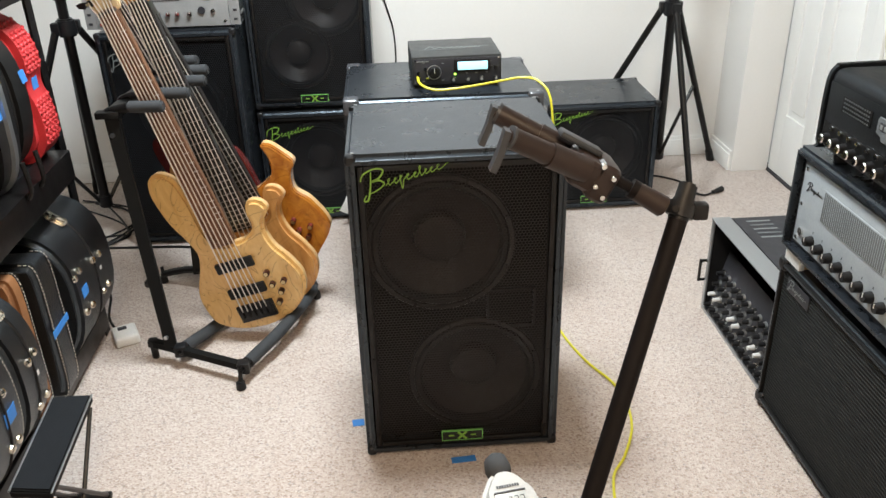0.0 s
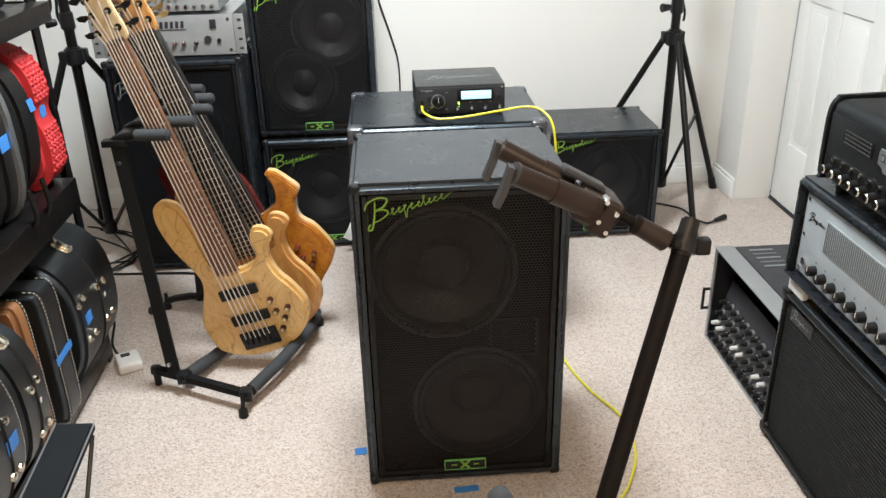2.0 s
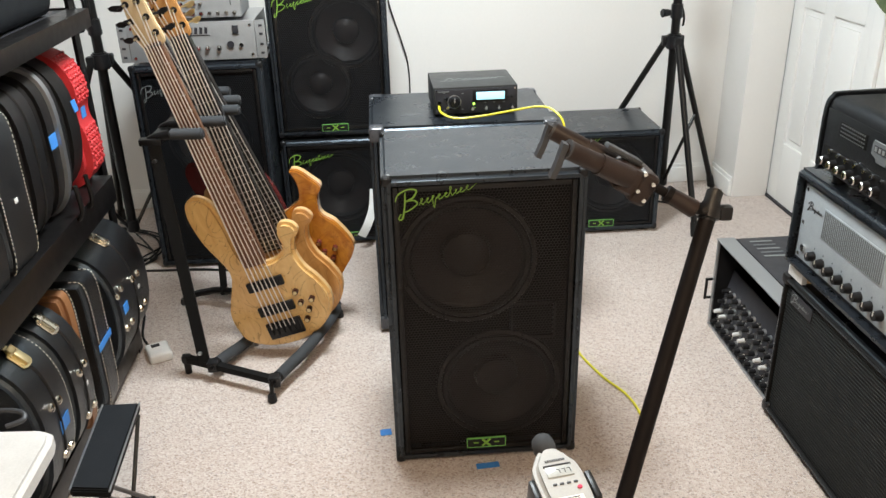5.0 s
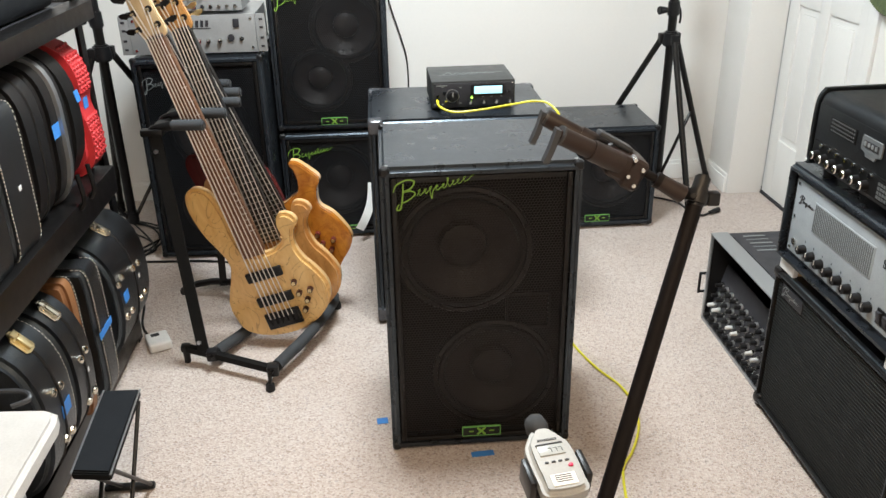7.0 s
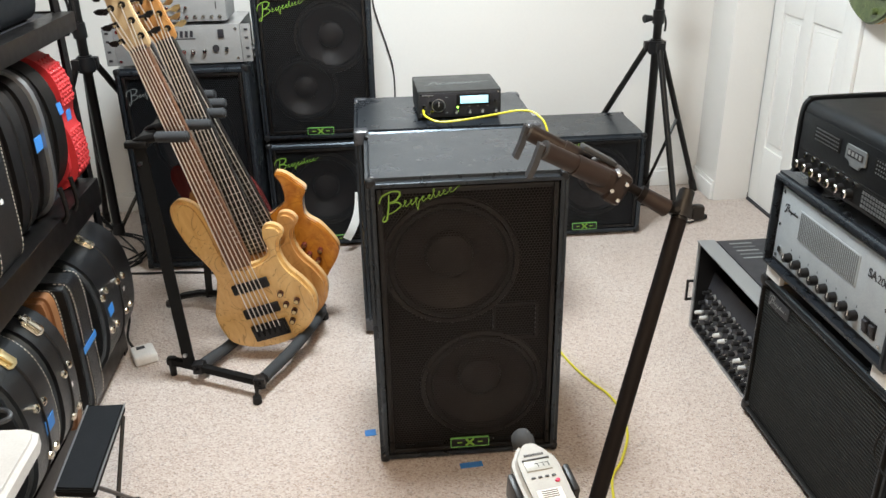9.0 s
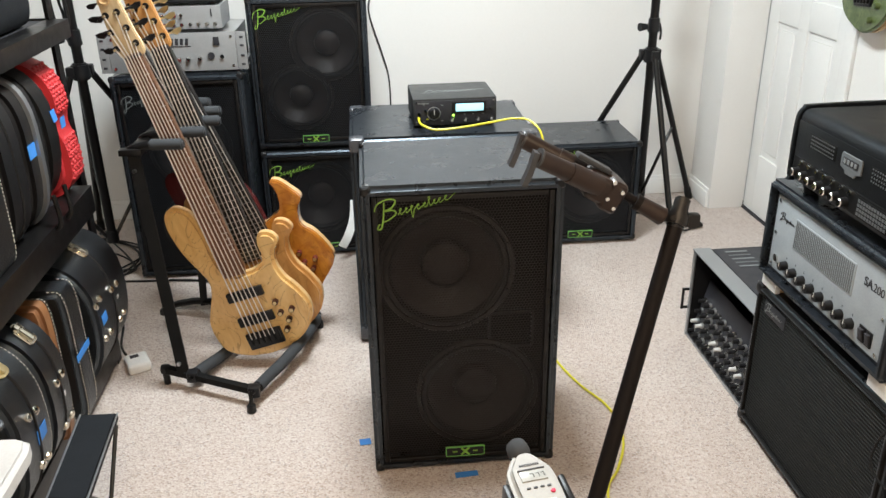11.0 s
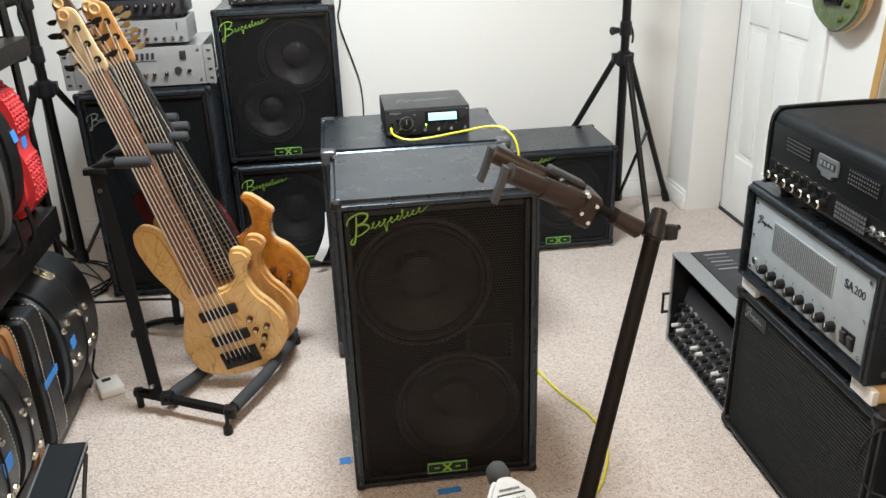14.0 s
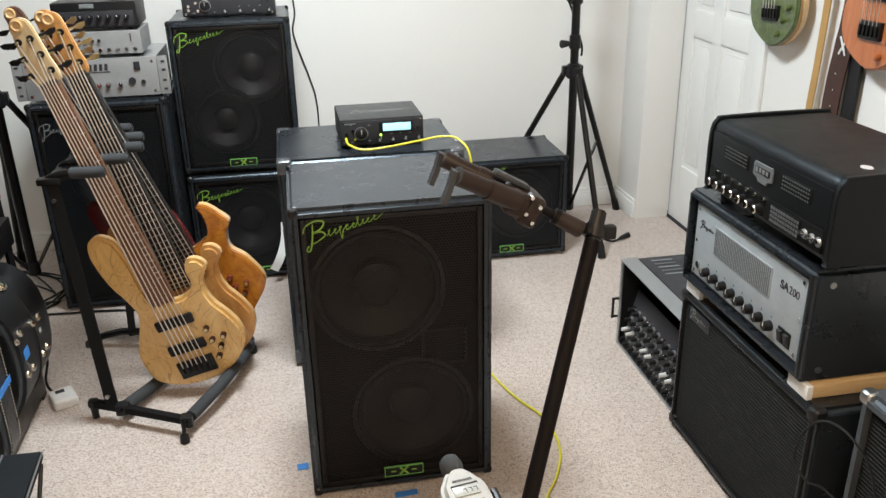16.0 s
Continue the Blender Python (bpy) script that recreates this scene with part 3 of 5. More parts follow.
def small_head(m, w, d, h, label, display, mark):
    a = thing("amplifier_head", m, label, "amplifier", "amplifier heads")
    f = -d / 2
    part("case", box((w, d, h - 0.006), (0, 0, h / 2 + 0.003), 0.004), "case_metal", a)
    part("front_panel", box((w - 0.012, 0.004, h - 0.018), (0, f - 0.0022, h / 2 + 0.003), 0.0015), "dark_print", a)
    for sx in (-1, 1):
        for sy in (-1, 1):
            part("foot", rod((sx * (w / 2 - 0.03), sy * (d / 2 - 0.03), 0), (sx * (w / 2 - 0.03), sy * (d / 2 - 0.03), 0.007), 0.009, n=12), "rubber", a)
    y = f - 0.004
    knob(a, (-w * 0.255, y, h * 0.50), h * 0.2, 0.014)
    for x in (-0.02, 0.055, 0.125, 0.20):
        kn = knob(a, (w * x / 0.255 * 0.55, y, h * 0.26), h * 0.09, 0.012)
        part("knob_cap", rod((w * x / 0.255 * 0.55, y - 0.012, h * 0.26), (w * x / 0.255 * 0.55, y - 0.0128, h * 0.26), h * 0.05, n=12), "alu", kn)
    for x, z in ((0.108, 0.6), (0.093, 0.6), (0.108, 0.32)):
        part("button", box((0.009, 0.006, 0.008), (x * w / 0.255, y, h * z), 0.001), "black", a)
    for x, z in ((-0.11, 0.5), (-0.11, 0.33), (-0.09, 0.62), (-0.085, 0.3)):
        part("jack", rod((x * w / 0.255, y, h * z), (x * w / 0.255, y - 0.004, h * z), 0.005, n=12), "chrome", a)
    k = w / 0.255
    for x, z in ((-0.117, 0.22), (-0.095, 0.22), (-0.04, 0.24), (-0.04, 0.78), (0.028, 0.44), (0.055, 0.44), (0.085, 0.44), (-0.095, 0.82)):
        part("printed_tick", box((0.007, 0.0008, 0.0022), (x * k, y - 0.0004, h * z)), "silver_print", a)
    part("panel_ring", lathe([(h * 0.235, 0), (h * 0.235, 0.001), (h * 0.215, 0.0012), (h * 0.205, 0)], 24, None, Matrix.Translation((-w * 0.255, y, h * 0.50)) @ FRONT), "alu", a)
    for x in (-0.118, 0.118):
        for z in (0.16, 0.9):
            part("panel_screw", rod((x * k, y, h * z), (x * k, y - 0.0015, h * z), 0.0022, n=8), "chrome", a)
    bm = bmesh.new()
    for i in range(7):
        box((0.004, 0.001, 0.003), (-w * 0.44 + i * 0.005, y - 0.0006, h * 0.86), bm=bm)
    part("print", bm, "silver_print", a)
    if display:
        part("bezel", box((0.104, 0.003, 0.036), (0.042, y - 0.001, h * 0.68), 0.001), "black", a)
        part("display", box((0.085, 0.002, 0.023), (0.044, y - 0.003, h * 0.68), 0.0005), "screen", a, "lit pale blue display")
        part("indicator", rod((-0.006, y, h * 0.42), (-0.006, y - 0.003, h * 0.42), 0.0032, n=10), "led", a, "glowing green indicator lamp")
        part("indicator", rod((-0.006, y, h * 0.30), (-0.006, y - 0.003, h * 0.30), 0.002, n=10), "led", a)
    if mark:
        bm = bmesh.new()
        part_m = Matrix.Translation((-0.085, -0.02, h + 0.0006))
        pts = [(0, 0.0), (0.02, 0.03), (0.03, 0.0), (0.045, 0.022)]
        for i in range(8):
            pts += [(0.06 + i * 0.014, 0.004), (0.067 + i * 0.014, 0.02)]
        pts += [(0.19, 0.02)]
        sweep(spline([part_m @ Vector((u, v, 0)) for u, v in pts], 4), 0.0016, flat=((0, 0, 1), 0.0006), bm=bm)
        sweep([part_m @ Vector((-0.015, -0.008, 0)), part_m @ Vector((0.11, -0.004, 0))], 0.001, flat=((0, 0, 1), 0.0006), bm=bm)
        part("logo", bm, "silver_print", a, "pale grey script-like flourish")
    return a


small_head(pose(0.150, 2.735, 0.6895, 0, 0, 1.0), 0.255, 0.21, 0.088, "small black bass amplifier head with lit display", True, True)
solid("instrument_cable", sweep(spline([(0.040, 2.622, 0.722), (0.046, 2.585, 0.712), (0.085, 2.558, 0.702), (0.16, 2.556, 0.706), (0.25, 2.570, 0.714), (0.33, 2.575, 0.722), (0.375, 2.545, 0.715), (0.402, 2.510, 0.66), (0.410, 2.49, 0.45),
                                       (0.414, 2.48, 0.2), (0.418, 2.45, 0.03), (0.432, 2.35, 0.006), (0.470, 2.21, 0.006), (0.515, 2.11, 0.006), (0.528, 2.02, 0.006), (0.515, 1.92, 0.006), (0.47, 1.82, 0.006), (0.425, 1.75, 0.006), (0.40, 1.62, 0.006)], 8), 0.0034),
      "yellow", "bright yellow instrument cable plugged into the amplifier head", "cable", "")

# ---- rear cabinets ----
bass_cab(pose(-0.312, 3.258 + 0.19, 0), 0.43, 0.38, 0.443, [(0.0, 0.24, 0.15)], "short black bass cabinet under a taller one", logo=(-0.185, 0.338, 0.175, 12), badge=(0.02, 0.040, 0.095), grille="grille_fine")
bass_cab(pose(-0.312, 3.258 + 0.19, 0.443), 0.43, 0.38, 0.568, [(0.062, 0.392, 0.135), (-0.047, 0.198, 0.125)], "black two-speaker bass cabinet stacked on another cabinet", logo=(-0.188, 0.478, 0.175, 14), badge=(0.0, 0.045, 0.097), grille="grille_fine")
small_head(pose(-0.305, 3.44, 1.011), 0.325, 0.24, 0.085, "black bass amplifier head with knobs on a cabinet", False, False)
bass_cab(pose(-0.770, 3.12 + 0.2, 0), 0.46, 0.4, 0.776, [(0.01, 0.50, 0.15), (0.0, 0.20, 0.13)], "tall black bass cabinet standing against the wall", logo=(-0.195, 0.665, 0.15, 14, "silver_print"), grille="grille_fine")
bass_cab(pose(0.748, 3.23 + 0.17, 0), 0.425, 0.34, 0.43, [(0.02, 0.23, 0.15)], "low black bass cabinet standing near the wall", logo=(-0.20, 0.355, 0.165, 14), badge=(-0.02, 0.048, 0.1), grille="grille_fine")

# rack amplifier with ears
ra = thing("rack_amplifier", pose(-0.770, 3.30, 0.777), "silver rack-mount bass amplifier with slotted ears", "amplifier", "amplifier heads")
part("chassis", box((0.43, 0.30, 0.128), (0, 0.0, 0.072), 0.003), "steel", ra)
part("front_panel", box((0.43, 0.006, 0.13), (0, -0.1535, 0.072), 0.001), "panel_light", ra)
for s in (-1, 1):
    e = part("ear", box((0.034, 0.004, 0.13), (s * 0.233, -0.152, 0.072), 0.001), "panel_light", ra)
    for z in (0.025, 0.055, 0.09, 0.118):
        part("slot", box((0.012, 0.002, 0.007), (s * 0.235, -0.1548, z)), "dark_print", e)
for i, x in enumerate((-0.13, -0.09, -0.05, -0.01, 0.02, 0.05, 0.09)):
    knob(ra, (x, -0.157, 0.05), 0.008, 0.014, "chrome")
part("jack_socket", rod((0.128, -0.157, 0.058), (0.128, -0.162, 0.058), 0.012, n=20), "dark_print", ra)
part("jack", rod((0.165, -0.157, 0.055), (0.165, -0.164, 0.055), 0.007, n=12), "chrome", ra)
part("power_switch", box((0.02, 0.006, 0.028), (0.150, -0.159, 0.108), 0.001), "dark_print", ra)
bm = bmesh.new()
for i in range(6):
    box((0.010 if i else 0.016, 0.001, 0.022), (-0.035 + i * 0.017, -0.1572, 0.108), bm=bm, turn=Matrix.Rotation(radians(8), 4, "Y"))
box((0.11, 0.001, 0.003), (0.007, -0.1572, 0.092), bm=bm)
part("logo", bm, "dark_print", ra, "dark block mark")
for x in (-0.2, 0.2):
    for z in (0.022, 0.122):
        part("screw", rod((x, -0.1565, z), (x, -0.159, z), 0.005, n=10), "chrome", ra)

sa = thing("preamplifier", pose(-0.715, 3.27, 0.919), "small silver preamplifier with two rows of knobs", "amplifier", "amplifier heads")
part("case", box((0.235, 0.2, 0.076), (0, 0, 0.042), 0.003), "panel_light", sa)
for sx in (-1, 1):
    for sy in (-1, 1):
        part("foot", rod((sx * 0.09, sy * 0.08, 0), (sx * 0.09, sy * 0.08, 0.005), 0.008, n=10), "rubber", sa)
for i in range(8):
    knob(sa, (-0.1 + i * 0.028, -0.1, 0.020), 0.0075, 0.014, "chrome", mark=False)
for i in range(5):
    knob(sa, (-0.1 + i * 0.021, -0.1, 0.052), 0.006, 0.012, "chrome", mark=False)
part("bar", box((0.003, 0.003, 0.025), (0.085, -0.1015, 0.058)), "dark_print", sa)

ba = thing("lunchbox_amplifier", pose(-0.735, 3.27, 1.0), "small black metal amplifier head with chrome-tipped knobs", "amplifier", "amplifier heads")
part("case", box((0.27, 0.19, 0.085), (0, 0, 0.052), 0.006, 3), "black", ba)
for sx in (-1, 1):
    for sy in (-1, 1):
        part("foot", rod((sx * 0.11, sy * 0.07, 0), (sx * 0.11, sy * 0.07, 0.010), 0.01, n=10), "rubber", ba)
part("front_panel", box((0.25, 0.003, 0.05), (0, -0.096, 0.04), 0.001), "dark_print", ba)
part("logo", box((0.045, 0.002, 0.014), (-0.02, -0.0965, 0.082), 0.002), "silver_print", ba, "small rounded nameplate")
for i in range(8):
    knob(ba, (-0.1 + i * 0.029, -0.097, 0.045), 0.0085, 0.016)
wb = thing("pedal", pose(-0.655, 3.27, 1.095), "small white pedal with three knobs", "pedal")
part("case", box((0.09, 0.08, 0.035), (0, 0, 0.0175), 0.004), "white_plastic", wb)
for i in range(3):
    knob(wb, (-0.022 + i * 0.016, -0.04, 0.016), 0.005, 0.008, "dark_print", mark=False)

# ---- amplifier stack beside the door wall ----
SIDE = 1.033
rs = thing("speaker_cabinet", pose(SIDE, 1.70, 0, 0, 0, -90), "low black bass cabinet with ribbed grille, carrying amplifier heads", "speaker cabinet", "bass cabinets")
b = cabinet_shell(0.60, 0.35, 0.418, 0.020, 0.022, 0.014)
bmesh.ops.transform(b, matrix=Matrix.Translation((0, 0, 0.012)), verts=b.verts)
part("body", b, "tolex", rs)
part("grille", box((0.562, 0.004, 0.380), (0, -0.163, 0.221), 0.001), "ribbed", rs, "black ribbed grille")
bm = bmesh.new()
for s in (-1, 1):
    box((0.010, 0.010, 0.380), (s * 0.2845, -0.169, 0.221), 0.004, bm=bm)
    box((0.558, 0.010, 0.010), (0, -0.169, 0.221 + s * 0.1935), 0.004, bm=bm)
part("piping", bm, "rubber", rs)
for sx in (-1, 1):
    for sy in (-1, 1):
        for z in (0.028, 0.414):
            part("corner", box((0.034, 0.034, 0.034), (sx * 0.2845, sy * 0.1595, z), 0.013, 3), "black", rs)
        part("foot", rod((sx * 0.25, sy * 0.12, 0), (sx * 0.25, sy * 0.12, 0.014), 0.018, n=14), "rubber", rs)
nm = part("nameplate", box((0.105, 0.003, 0.036), (-0.202, -0.1665, 0.378), 0.001), "dark_print", rs, "small dark nameplate with faded script")
script_mark(nm, -0.246, 0.374, 0.085, -0.1690, "silver_print", 0)
solid("instrument_cable", sweep(spline([(0.875, 1.20, 0.006), (0.872, 1.215, 0.12), (0.862, 1.26, 0.27), (0.848, 1.32, 0.305), (0.846, 1.38, 0.284), (0.846, 1.424, 0.307), (0.846, 1.413, 0.373), (0.846, 1.371, 0.431), (0.847, 1.32, 0.455), (0.85, 1.27, 0.45), (0.862, 1.225, 0.40), (0.872, 1.19, 0.25), (0.872, 1.15, 0.006)], 8), 0.0024, 6), "rubber", "thin dark cable looped beside a cabinet", "cable", "", group="black cables")

for y, lab in ((1.945, "far"), (1.475, "near")):
    solid("wooden_block", span(0.875, 1.20, y - 0.03, y + 0.03, 0.4315, 0.463, 0.002), "pine", "pale softwood strip wedged under an amplifier", "wooden strip", "", group="spacer strips")
    solid("white_shim", span(0.861, 0.8745, y - 0.035, y + 0.035, 0.4315, 0.463, 0.002), "paper", "small white painted block end under an amplifier", "block", "", group="shims")

sh = thing("amplifier_head", pose(0.845 + 0.16, 1.720, 0.4635, 0, 0, -90), "black cased amplifier head with silver-grey control panel", "amplifier", "amplifier heads")
b = cabinet_shell(0.535, 0.32, 0.247, 0.020, 0.02, 0.010)
part("case", b, "tolex", sh)
part("front_panel", box((0.47, 0.006, 0.185), (0.0, -0.144, 0.1235), 0.001), "panel_grey", sh, "silver-grey metal control panel")
part("panel_surround", box((0.495, 0.003, 0.206), (0.0, -0.1405, 0.1235)), "dark_print", sh)
vb = part("vent", box((0.25, 0.002, 0.072), (-0.015, -0.1478, 0.153), 0.0005), "panel_grey", sh, "slotted vent with fine vertical slots")
for i in range(34):
    part("slot", box((0.0036, 0.0012, 0.066), (-0.015 - 0.1175 + i * 0.00715, -0.1491, 0.153)), "slot_grey", vb, smooth=0)
for i in range(8):
    x = -0.155 + i * 0.0405
    knob(sh, (x, -0.147, 0.062), 0.0125, 0.018)
    part("tick", box((0.002, 0.0008, 0.005), (x, -0.1472, 0.082)), "dark_print", sh)
part("jack", rod((-0.205, -0.147, 0.062), (-0.205, -0.151, 0.062), 0.009, n=16), "chrome", sh)
for x in (0.170, 0.194):
    s = part("switch_bezel", box((0.021, 0.004, 0.034), (x, -0.148, 0.062), 0.001), "black", sh)
    part("rocker", box((0.014, 0.006, 0.024), (x, -0.151, 0.062), 0.001, turn=Matrix.Rotation(radians(10), 4, "X")), "dark_print", s)
for x in (-0.222, 0.222):
    for z in (0.042, 0.123, 0.205):
        part("screw", rod((x, -0.147, z), (x, -0.1495, z), 0.0045, n=10), "chrome", sh)
lettering("SA", 0.026, Matrix.Translation((0.143, -0.1475, 0.161)) @ FRONT, "dark_print", sh, bold=0.0007)
lettering("200", 0.025, Matrix.Translation((0.1745, -0.1475, 0.161)) @ FRONT, "dark_print", sh)
script_mark(sh, -0.212, 0.165, 0.07, -0.1478, "dark_print", 0)
for sx in (-1, 1):
    for x in (-0.12, 0.12):
        for z in (0.03, 0.218):
            part("screw", rod((sx * 0.2665, x, z), (sx * 0.2705, x, z), 0.007, n=10), "steel", sh)

mh = thing("amplifier_head", pose(0.845 + 0.15, 1.668, 0.711, 0, 0, -90), "black vinyl amplifier head with rounded edges and chrome controls", "amplifier", "amplifier heads")
b = box((0.478, 0.30, 0.172), (0, 0, 0.108), 0.030, 5)
bmesh.ops.translate(b, verts=b.verts, vec=(0, 0.0, 0))
part("case", b, "tolex_soft", mh)
for s in (-1, 1):
    o = spline([(-0.150, 0.030), (-0.153, 0.06), (-0.153, 0.16), (-0.140, 0.192), (-0.11, 0.198), (0.11, 0.198), (0.148, 0.18), (0.15, 0.04), (0.13, 0.022), (-0.13, 0.022)], 4, True)
    part("end_cheek", slab([(p.x, p.y) for p in o], 0.014, 0.004, 2), "tolex_soft", mh, "proud rounded end panel").matrix_local = pose(s * 0.237 + 0.007, 0, 0, 0, 0, 90)
part("front_panel", box((0.452, 0.004, 0.112), (0, -0.1490, 0.112), 0.002), "tolex_soft", mh)
for sx in (-1, 1):
    for sy in (-1, 1):
        part("foot", rod((sx * 0.2, sy * 0.11, 0), (sx * 0.2, sy * 0.11, 0.026), 0.016, 0.02, 14), "rubber", mh)
for x in (-0.115, 0.115):
    v = part("vent", box((0.105, 0.002, 0.032), (x, -0.1518, 0.136), 0.001), "matte", mh, "perforated vent strip")
    for i in range(12):
        for j in range(4):
            part("hole", box((0.0030, 0.0008, 0.0034), (x - 0.044 + i * 0.008, -0.1532, 0.124 + j * 0.008)), "alu", v, smooth=0)
pl = part("nameplate", slab([(u * 0.037, v * 0.02 + 0.132) for u, v in ((-1, 0.7), (-0.9, 1), (0.9, 1), (1, 0.7), (1, -0.5), (0.55, -0.75), (0.45, -1.1), (-0.45, -1.1), (-0.55, -0.75), (-1, -0.5))], 0.004, 0.001, 1), "slot_grey", mh, "grey shaped nameplate")
pl.location.y = -0.1555
part("plate_bar", box((0.054, 0.002, 0.014), (0, -0.0006, 0.137), 0.001), "dark_print", pl)
for i in range(4):
    part("mark_bar", box((0.008, 0.001, 0.009), (-0.0195 + i * 0.013, -0.0020, 0.137), 0.001), "silver_print", pl)
for z in (0.163, 0.100):
    for i in range(4):
        part("vent_slot", box((0.007, 0.001, 0.007), (-0.021 + i * 0.014, -0.1495, z), 0.0), "silver_print", mh)
part("control_panel", box((0.44, 0.005, 0.046), (0, -0.1500, 0.064), 0.001), "matte", mh)
for i in range(7):
    x = -0.195 + i * 0.033
    kn = knob(mh, (x, -0.152, 0.056), 0.011, 0.016, "black")
    part("knob_cap", rod((x, -0.168, 0.056), (x, -0.1700, 0.056), 0.0092, 0.0075, 14), "chrome", kn)
    part("jack", rod((x + 0.012, -0.152, 0.080), (x + 0.012, -0.158, 0.080), 0.0055, n=12), "chrome", mh)
v = part("control_grille", box((0.105, 0.003, 0.040), (0.095, -0.1530, 0.062)), "matte", mh)
for i in range(11):
    for j in range(4):
        part("hole", box((0.0062, 0.001, 0.0062), (0.095 - 0.046 + i * 0.0092, -0.1550, 0.0485 + j * 0.009)), "alu", v, smooth=0)
for x in (0.165, 0.19, 0.21):
    part("switch", rod((x, -0.150, 0.062), (x, -0.166, 0.066), 0.005, n=10), "chrome", mh)
    part("switch_plate", rod((x, -0.151, 0.062), (x, -0.1545, 0.062), 0.010, n=14), "alu", mh)
for s in (-1, 1):
    part("side_vent", slab([(-0.07, 0.06), (0.09, 0.06), (0.02, 0.15), (-0.07, 0.15)], 0.003, 0.001, 1), "matte", mh).matrix_local = pose(s * 0.2375, 0, 0, 0, 0, 90)
part("sticker", lathe([(0, 0.0006), (0.014, 0.0006), (0.0145, 0)], 24, None, Matrix.Translation((0.185, -0.06, 0.1942)) @ Matrix.Diagonal((0.95, 0.75, 1, 1))), "white_plastic", mh, "small oval white sticker")

# near practice amplifier at the end of the stack
na = thing("practice_amplifier", pose(0.895 + 0.15, 1.145, 0, 0, 0, -90), "dark grey textured practice amplifier with worn corners", "amplifier")
b = cabinet_shell(0.39, 0.30, 0.510, 0.03, 0.02, 0.014)
bmesh.ops.transform(b, matrix=Matrix.Translation((0, 0, 0.01)), verts=b.verts)
part("body", b, "grey_tolex", na)
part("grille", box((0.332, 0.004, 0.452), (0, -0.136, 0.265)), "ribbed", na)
for sx in (-1, 1):
    for sy in (-1, 1):
        part("corner", box((0.03, 0.03, 0.03), (sx * 0.1815, sy * 0.1365, 0.5065), 0.011, 3), "steel", na)
        part("foot", rod((sx * 0.15, sy * 0.1, 0), (sx * 0.15, sy * 0.1, 0.012), 0.016, n=12), "rubber", na)

# open rack case with a mixer in it
rk = thing("rack_case", pose(0.895 + 0.15, 2.237, 0, 0, 0, -90), "open rack case with silver edges and rows of knobs", "rack case")
bm = span(-0.235, 0.235, -0.15, 0.15, 0.0, 0.008)
span(-0.235, 0.235, -0.15, 0.15, 0.292, 0.302, bm=bm)
span(-0.235, -0.227, -0.15, 0.15, 0.008, 0.292, bm=bm)
span(0.227, 0.235, -0.15, 0.15, 0.008, 0.292, bm=bm)
span(-0.227, 0.227, 0.142, 0.15, 0.008, 0.292, bm=bm)
part("shell", bm, "black", rk)
for x in (-0.232, 0.232):
    part("edge_strip", span(x - 0.007, x + 0.007, -0.156, -0.1505, 0.0, 0.303, 0.001), "alu", rk, "silver aluminium edge")
part("edge_strip", span(-0.238, 0.238, -0.160, -0.105, 0.3025, 0.306, 0.001), "alu", rk, "silver aluminium edge")
part("edge_strip", span(-0.238, 0.238, -0.156, -0.1505, 0.0, 0.010, 0.001), "alu", rk)
tp = part("top_panel", span(-0.225, 0.225, -0.10, 0.14, 0.3025, 0.3045), "dark_print", rk)
for i in range(5):
    part("stripe", span(-0.205 + i * 0.026, -0.197 + i * 0.026, -0.07, 0.0, 0.305, 0.3056), "slot_grey" if i % 2 else "silver_print", tp, "faded printed stripe")
bm = rod((-0.245, -0.150, 0.160), (-0.245, -0.172, 0.160), 0.0045)
rod((-0.245, -0.150, 0.095), (-0.245, -0.172, 0.095), 0.0045, bm=bm)
rod((-0.245, -0.172, 0.091), (-0.245, -0.172, 0.164), 0.0045, bm=bm)
part("handle", bm, "powder", rk, "black wire handle")
part("mixer_panel", box((0.45, 0.006, 0.19), (0, -0.115, 0.105), 0.001, turn=Matrix.Rotation(radians(-14), 4, "X")), "dark_print", rk, "dark sloping mixer panel")
for i in range(12):
    for j in range(4):
        z = 0.03 + j * 0.035
        y = -0.137 + (z - 0.105) * 0.25
        x = -0.205 + i * 0.037
        pale = j == 1 and i % 4 < 2
        part("knob_skirt", rod((x, y + 0.020, z), (x, y + 0.0135, z), 0.0105, 0.0095, 12), "chrome" if (i + j) % 3 == 0 else "steel", rk)
        knob(rk, (x, y + 0.016, z), 0.0075, 0.022, "white_plastic" if pale else "black", mark=False)

# ---- bass guitars in their rack ----


KNOBS = ((0.076, 0.096), (0.078, 0.057), (0.114, 0.059), (0.094, 0.0285), (0.0755, -0.002))


